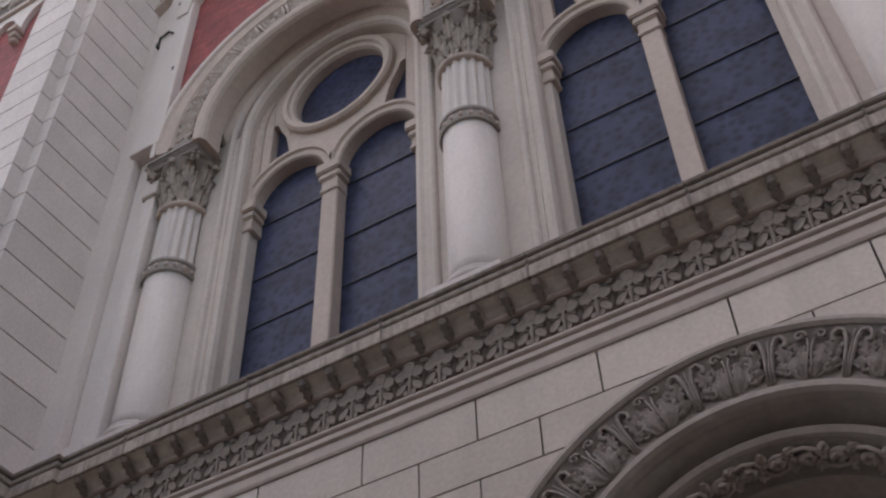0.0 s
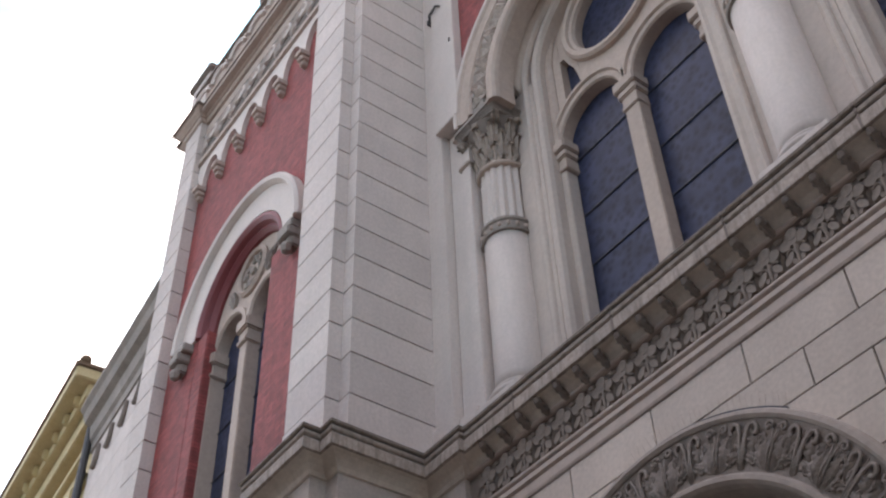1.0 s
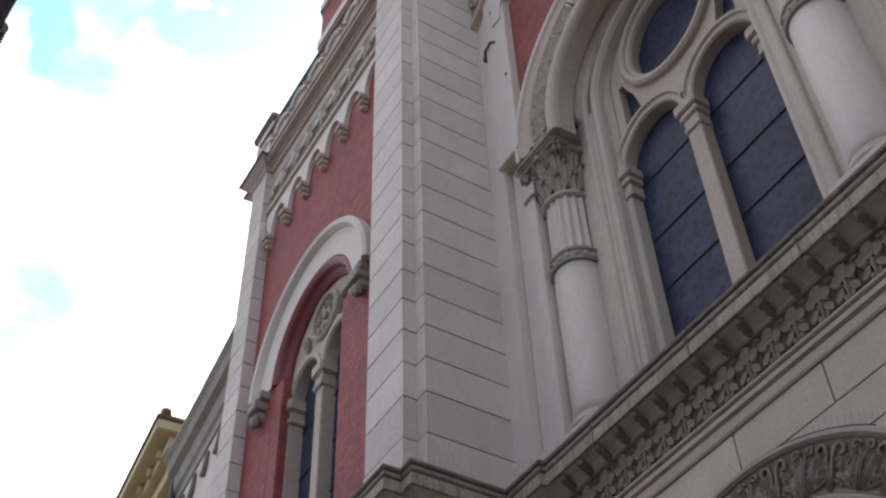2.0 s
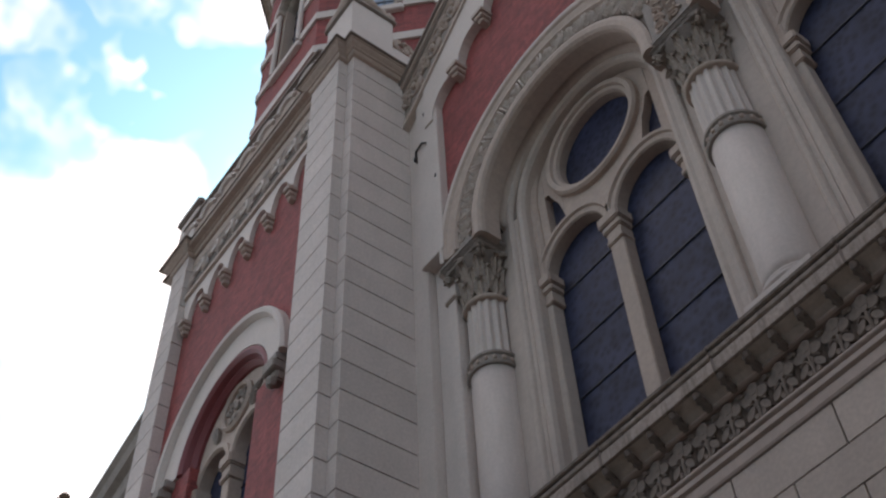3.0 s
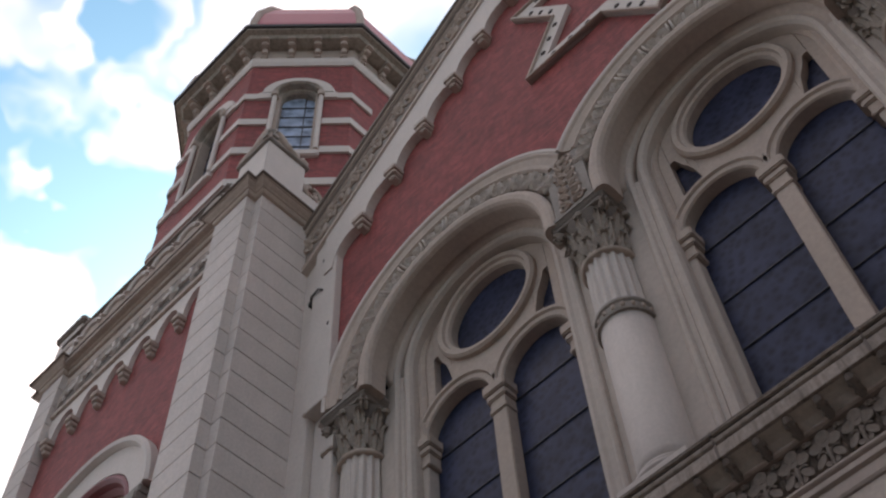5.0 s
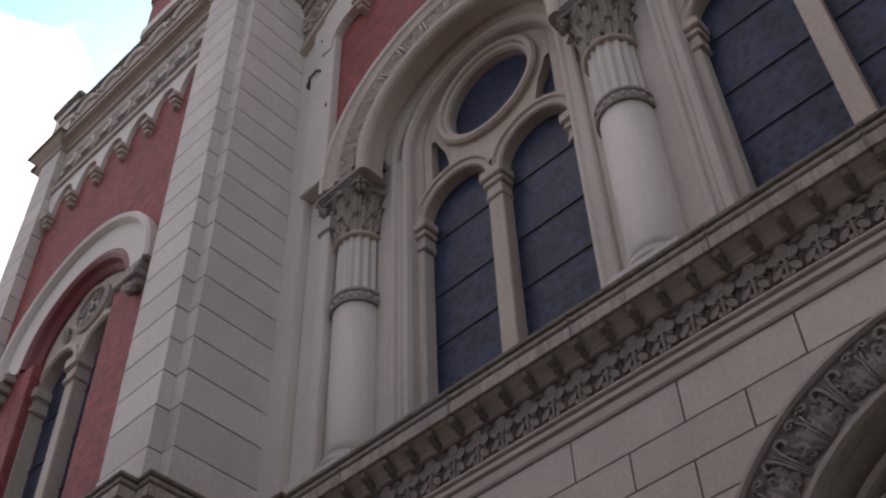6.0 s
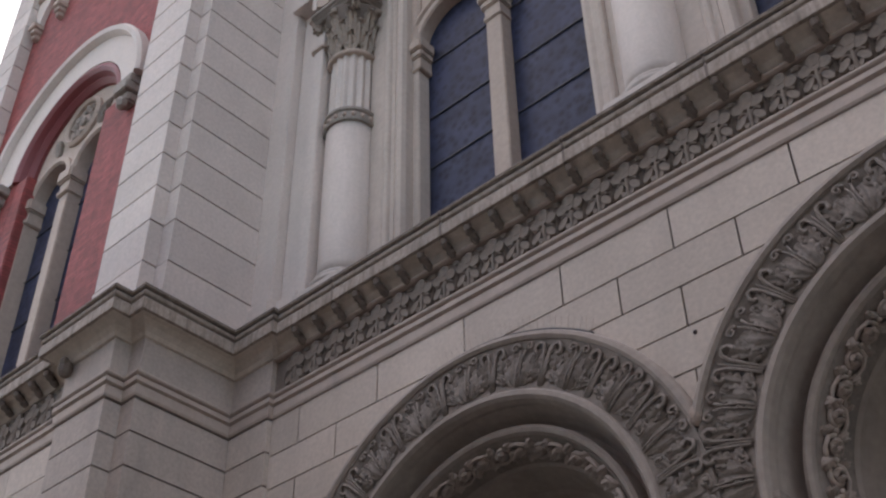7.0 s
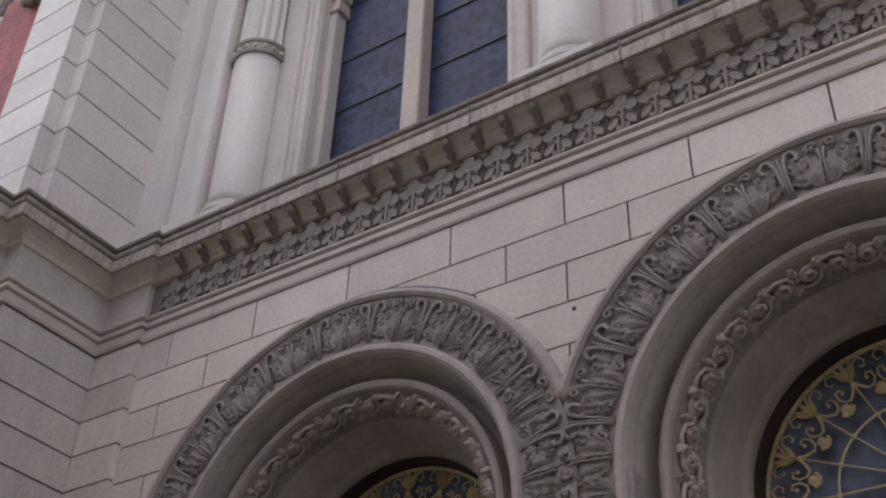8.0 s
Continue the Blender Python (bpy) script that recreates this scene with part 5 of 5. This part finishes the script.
FACE_E = AP * math.tan(math.pi / 8)
ZW = 29.12
for k in range(8):
    m = on_face(k)
    lit = k in (7, 0, 1)
    if lit:
        part("brick_wall", moved(columns_sheet(span(-FACE_E, FACE_E, 80), lambda x: ZW + math.sqrt(0.62 ** 2 - x * x) if abs(x) < 0.62 else 25.6, lambda x: 31.6, 0.0, 0.36), m), BRICK, turret)
        part("brick_wall", moved(box(-FACE_E, FACE_E, 0.0, 0.36, 21.0, 25.6), m), BRICK, turret)
    else:
        part("brick_wall", moved(box(-FACE_E, FACE_E, 0.0, 0.36, 21.0, 31.6), m), BRICK, turret)
    e = (AP + 0.06) * math.tan(math.pi / 8)
    for z in (25.77, 27.32, 28.82):
        for g in (-1, 1):
            part("stone_band", moved(box(g * 0.66, g * e, -0.06, 0.05, z, z + 0.30), m), PALE, turret)
    if not lit:
        continue
    part("window_hood", moved(arch_ring(0, ZW, [(0.64, 0.1), (0.64, -0.11), (0.90, -0.10), (0.93, -0.06), (0.93, 0.1)], 0, 180, 32), m), PALE, turret)
    part("window_roll", moved(arch_ring(0, ZW, [(0.53, 0.2), (0.53, -0.10), (0.57, -0.16), (0.63, -0.14), (0.65, 0.2)], 0, 180, 32), m), CORN, turret)
    part("window_soffit", moved(arch_ring(0, ZW, [(0.44, 0.40), (0.44, 0.14), (0.47, 0.08), (0.54, 0.06), (0.60, 0.40)], 0, 180, 32), m), CORN, turret)
    for g in (-1, 1):
        part("window_shaft", moved(tube([(g * 0.585, -0.07, 25.9), (g * 0.585, -0.07, 28.9)], 0.065, None, 10), m), PALE, turret)
        part("shaft_capital", moved(box(g * 0.585 - 0.09, g * 0.585 + 0.09, -0.17, 0.1, 28.86, 29.12, None, 0.03), m), STONE, turret)
        part("window_jamb", moved(box(g * 0.44, g * 0.56, 0.02, 0.40, 25.8, ZW), m), STONE, turret)
        part("hood_foot", moved(box(g * 0.66, g * 1.0, -0.09, 0.1, 28.81, ZW - 0.004), m), PALE, turret)
    glass = prism([(-0.48, 25.8), (0.48, 25.8), (0.48, ZW)] + [(0.48 * math.cos(radians(a)), ZW + 0.48 * math.sin(radians(a))) for a in range(10, 180, 10)] + [(-0.48, ZW)], 0.30, 0.32)
    # face 1 gets the pane with the painted sky reflection
    wg = part("window_glass", moved(glass, m), PALEGLASS if k == 1 else GLASS, turret, "pale blue glass, the sky's reflection put into its colour" if k == 1 else "dark leaded glass")
    for z in (26.2, 26.75, 27.3, 27.85, 28.4, 28.95):
        part("window_bar", moved(tube([(-0.46, 0.29, z), (0.46, 0.29, z)], 0.02), m), IRON, wg)
    part("window_bar", moved(tube([(0.16, 0.29, 26.0), (0.16, 0.29, 29.5)], 0.014), m), IRON, wg)
    part("window_sill", moved(box(-0.68, 0.68, -0.12, 0.35, 25.56, 25.82, None, 0.03), m), PALE, turret)
for k in (6, 7, 0, 1, 2):
    m = on_face(k)
    for i in range(4):
        x = -1.08 + i * 0.72
        bm = box(x - 0.11, x + 0.11, -0.44, 0.1, 32.02, 32.15, None, 0.02)
        box(x - 0.095, x + 0.095, -0.34, 0.1, 31.84, 32.04, bm, 0.03)
        box(x - 0.08, x + 0.08, -0.20, 0.1, 31.56, 31.86, bm, 0.03)
        box(x - 0.10, x + 0.10, -0.13, 0.1, 31.44, 31.58, bm, 0.03)
        part("eave_console", moved(bm, m), STONE, turret)
rings = [octagon(3.66, 32.5), octagon(3.64, 33.3), octagon(3.50, 34.4), octagon(3.05, 36.0), octagon(2.3, 37.6)]
for i in range(8):
    part("hip_rib", tube([r[i] for r in rings], 0.12, None, 8), STONE, turret)

# ---- lower wing and the yellow house beyond the tower ----
WY = 6.1
part("eave", run([(-16.3, WY), (-21.4, WY)], [(-0.2, 17.75), (0.42, 17.68), (0.45, 17.5), (0.36, 17.4), (0.30, 17.2), (0.16, 17.12), (0.12, 16.8), (0.05, 16.72), (0.04, 16.5), (-0.2, 16.45)]), CARVED, wing)
for i in range(5):
    x = -17.3 - i * 0.85
    bm = tube([(x, WY - 0.02, 16.3), (x, WY - 0.04, 15.95), (x - 0.08, WY - 0.05, 15.8), (x - 0.2, WY - 0.04, 15.84)], 0.06, None, 6)
    part("corbel_hook", bm, SOOT_SHADE, wing)
for i in range(13):
    z = 9.61 + i * 0.555
    part("ashlar_course", box(-21.3, -16.3, WY, WY + 0.1, z + 0.006, z + 0.549), TOWERSTONE, wing)
part("downpipe", tube([(-21.45, WY - 0.12, 17.9), (-21.45, WY - 0.12, 8.0)], 0.09, None, 8), IRON, wing)
YY = 6.2
for o, z0, z1, mat in ((0.9, 18.60, 18.75, BROWN), (0.86, 18.3, 18.60, YELLOW), (0.5, 17.95, 18.3, YELLOW), (0.3, 17.5, 17.95, YELLOW), (0.15, 16.9, 17.1, YELLOW), (0.22, 15.9, 16.1, YELLOW)):
    part("eave_moulding", box(-45, -21.6 + o * 0.4, YY - o, YY + 0.4, z0, z1, None, 0.03), mat, yellow)
for i in range(18):
    x = -22.0 - i * 0.8
    part("eave_bracket", box(x - 0.07, x + 0.07, YY - 0.62, YY + 0.1, 18.0, 18.3, None, 0.03), YELLOW, yellow)
part("roof", loft([[(-45, YY - 0.85, 18.74), (-21.3, YY - 0.85, 18.74), (-21.3, YY + 4, 18.74), (-45, YY + 4, 18.74)], [(-45, YY + 3.2, 20.6), (-24, YY + 3.2, 20.6), (-24, YY + 3.6, 20.6), (-45, YY + 3.6, 20.6)]]), BROWN, yellow)
for i in range(5):
    x = -22.4 - i * 2.2
    part("pilaster", box(x - 0.28, x + 0.28, YY - 0.14, YY + 0.1, 6, 16.0, None, 0.02), YELLOW, yellow)
    part("pilaster_capital", box(x - 0.38, x + 0.38, YY - 0.24, YY + 0.1, 15.4, 16.0, None, 0.05), YELLOW, yellow)
    w = part("window", box(x - 1.55, x - 0.65, YY - 0.02, YY + 0.1, 12.2, 14.6), DARK, yellow)
    part("window_frame", box(x - 1.7, x - 0.5, YY - 0.10, YY + 0.1, 14.6, 14.85, None, 0.02), YELLOW, w)

bm = blob((-21.3, YY - 0.7, 18.82), 0.14, 0.14, 0.12, None, 0, 8)
for k in range(3):
    blob((-21.3 - 0.28 * k, YY - 0.7, 18.84 - 0.02 * k), 0.10, 0.12, 0.10 + 0.06 * (k == 1), bm, 0.3 * k, 8)
part("finial", bm, BROWN, yellow)
# the street bends away beyond the tower
BEND = Matrix.Translation((-16.6, 6.1, 0)) @ Matrix.Rotation(radians(-5.3), 4, "Z") @ Matrix.Translation((16.6, -6.1, 0))
wing.matrix_basis = BEND
yellow.matrix_basis = BEND

# ---- stones of walls and tower corners ----
for c in range(9):
    z1 = 8.25 if c == 0 else 8.192 - c * 0.402
    off = 0.0 if c % 2 == 0 else 0.59
    x = -3.615 - 1.18 * 5 + off
    while x < 5.5:
        a, b = max(x, -8.80), min(x + 1.18, 5.9)
        if b - a > 0.08:
            bm = ashlar_block(a, b, 8.192 - (c + 1) * 0.402, z1)
            if len(bm.faces):
                part("ashlar_block", bm, BLOCK, wall_low)
            else:
                bm.free()
        x += 1.18


def course(name, plan, z0, z1, parent, mat):
    part(name, plan_prism(plan, z0 + 0.0115, z1 - 0.0115), mat, parent)


LOWPLAN = [(-9.2, 6.93), (-9.45, 6.93), (-9.45, 5.66), (-9.69, 5.66), (-9.69, 5.44), (-10.61, 5.44), (-10.61, 6.0), (-9.9, 6.0), (-9.9, 7.1), (-9.2, 7.1)]
for c in range(10):
    z1 = 8.235 - c * 0.402
    course("corner_stone", LOWPLAN[1:9] + [(-9.45, 7.1)], z1 - 0.402, z1, tower, GRIMY)
    course("strip_stone", [(-8.78, 6.93), (-9.44, 6.93), (-9.44, 7.1), (-8.78, 7.1)], z1 - 0.402, z1, wall_low, BLOCK)
    course("corner_stone", [(-15.25, 6.0), (-15.25, 5.44), (-16.17, 5.44), (-16.17, 5.66), (-16.40, 5.66), (-16.40, 6.4), (-15.6, 6.4)], z1 - 0.402, z1, tower, GRIMY)
    for k in range(4):
        a = -10.62 - k * 1.157
        part("ashlar_block", box(a - 1.151, a, 5.61, 5.7, z1 - 0.395, z1 - 0.007), BLOCK, tower)
H = 0.5555
PL = 10.12
for plan in (SHAFT_R, SHAFT_L):
    cx = sum(p[0] for p in plan) / 6
    if plan is SHAFT_R:
        grown = [(-9.358, 7.2), (-9.358, 5.708), (-9.578, 5.708), (-9.578, 5.508), (-10.552, 5.508), (-10.552, 7.2)]
    else:
        grown = [(-15.425, 7.2), (-15.425, 5.495), (-16.175, 5.495), (-16.175, 5.705), (-16.405, 5.705), (-16.405, 7.2)]
    part("plinth", plan_prism(grown, 9.5, PL - 0.05), TOWERSTONE, tower)
    edges = [PL - 0.03] + [10.725 + H * c for c in range(19)] + [21.3]
    for lo, hi in zip(edges, edges[1:]):
        course("corner_stone", plan, lo, hi, tower, TOWERSTONE)
    part("corner_core", plan_prism([(x + (0.02 if x < cx else -0.02), y + 0.02) for x, y in plan], 9.5, 21.3), JOINT, tower)
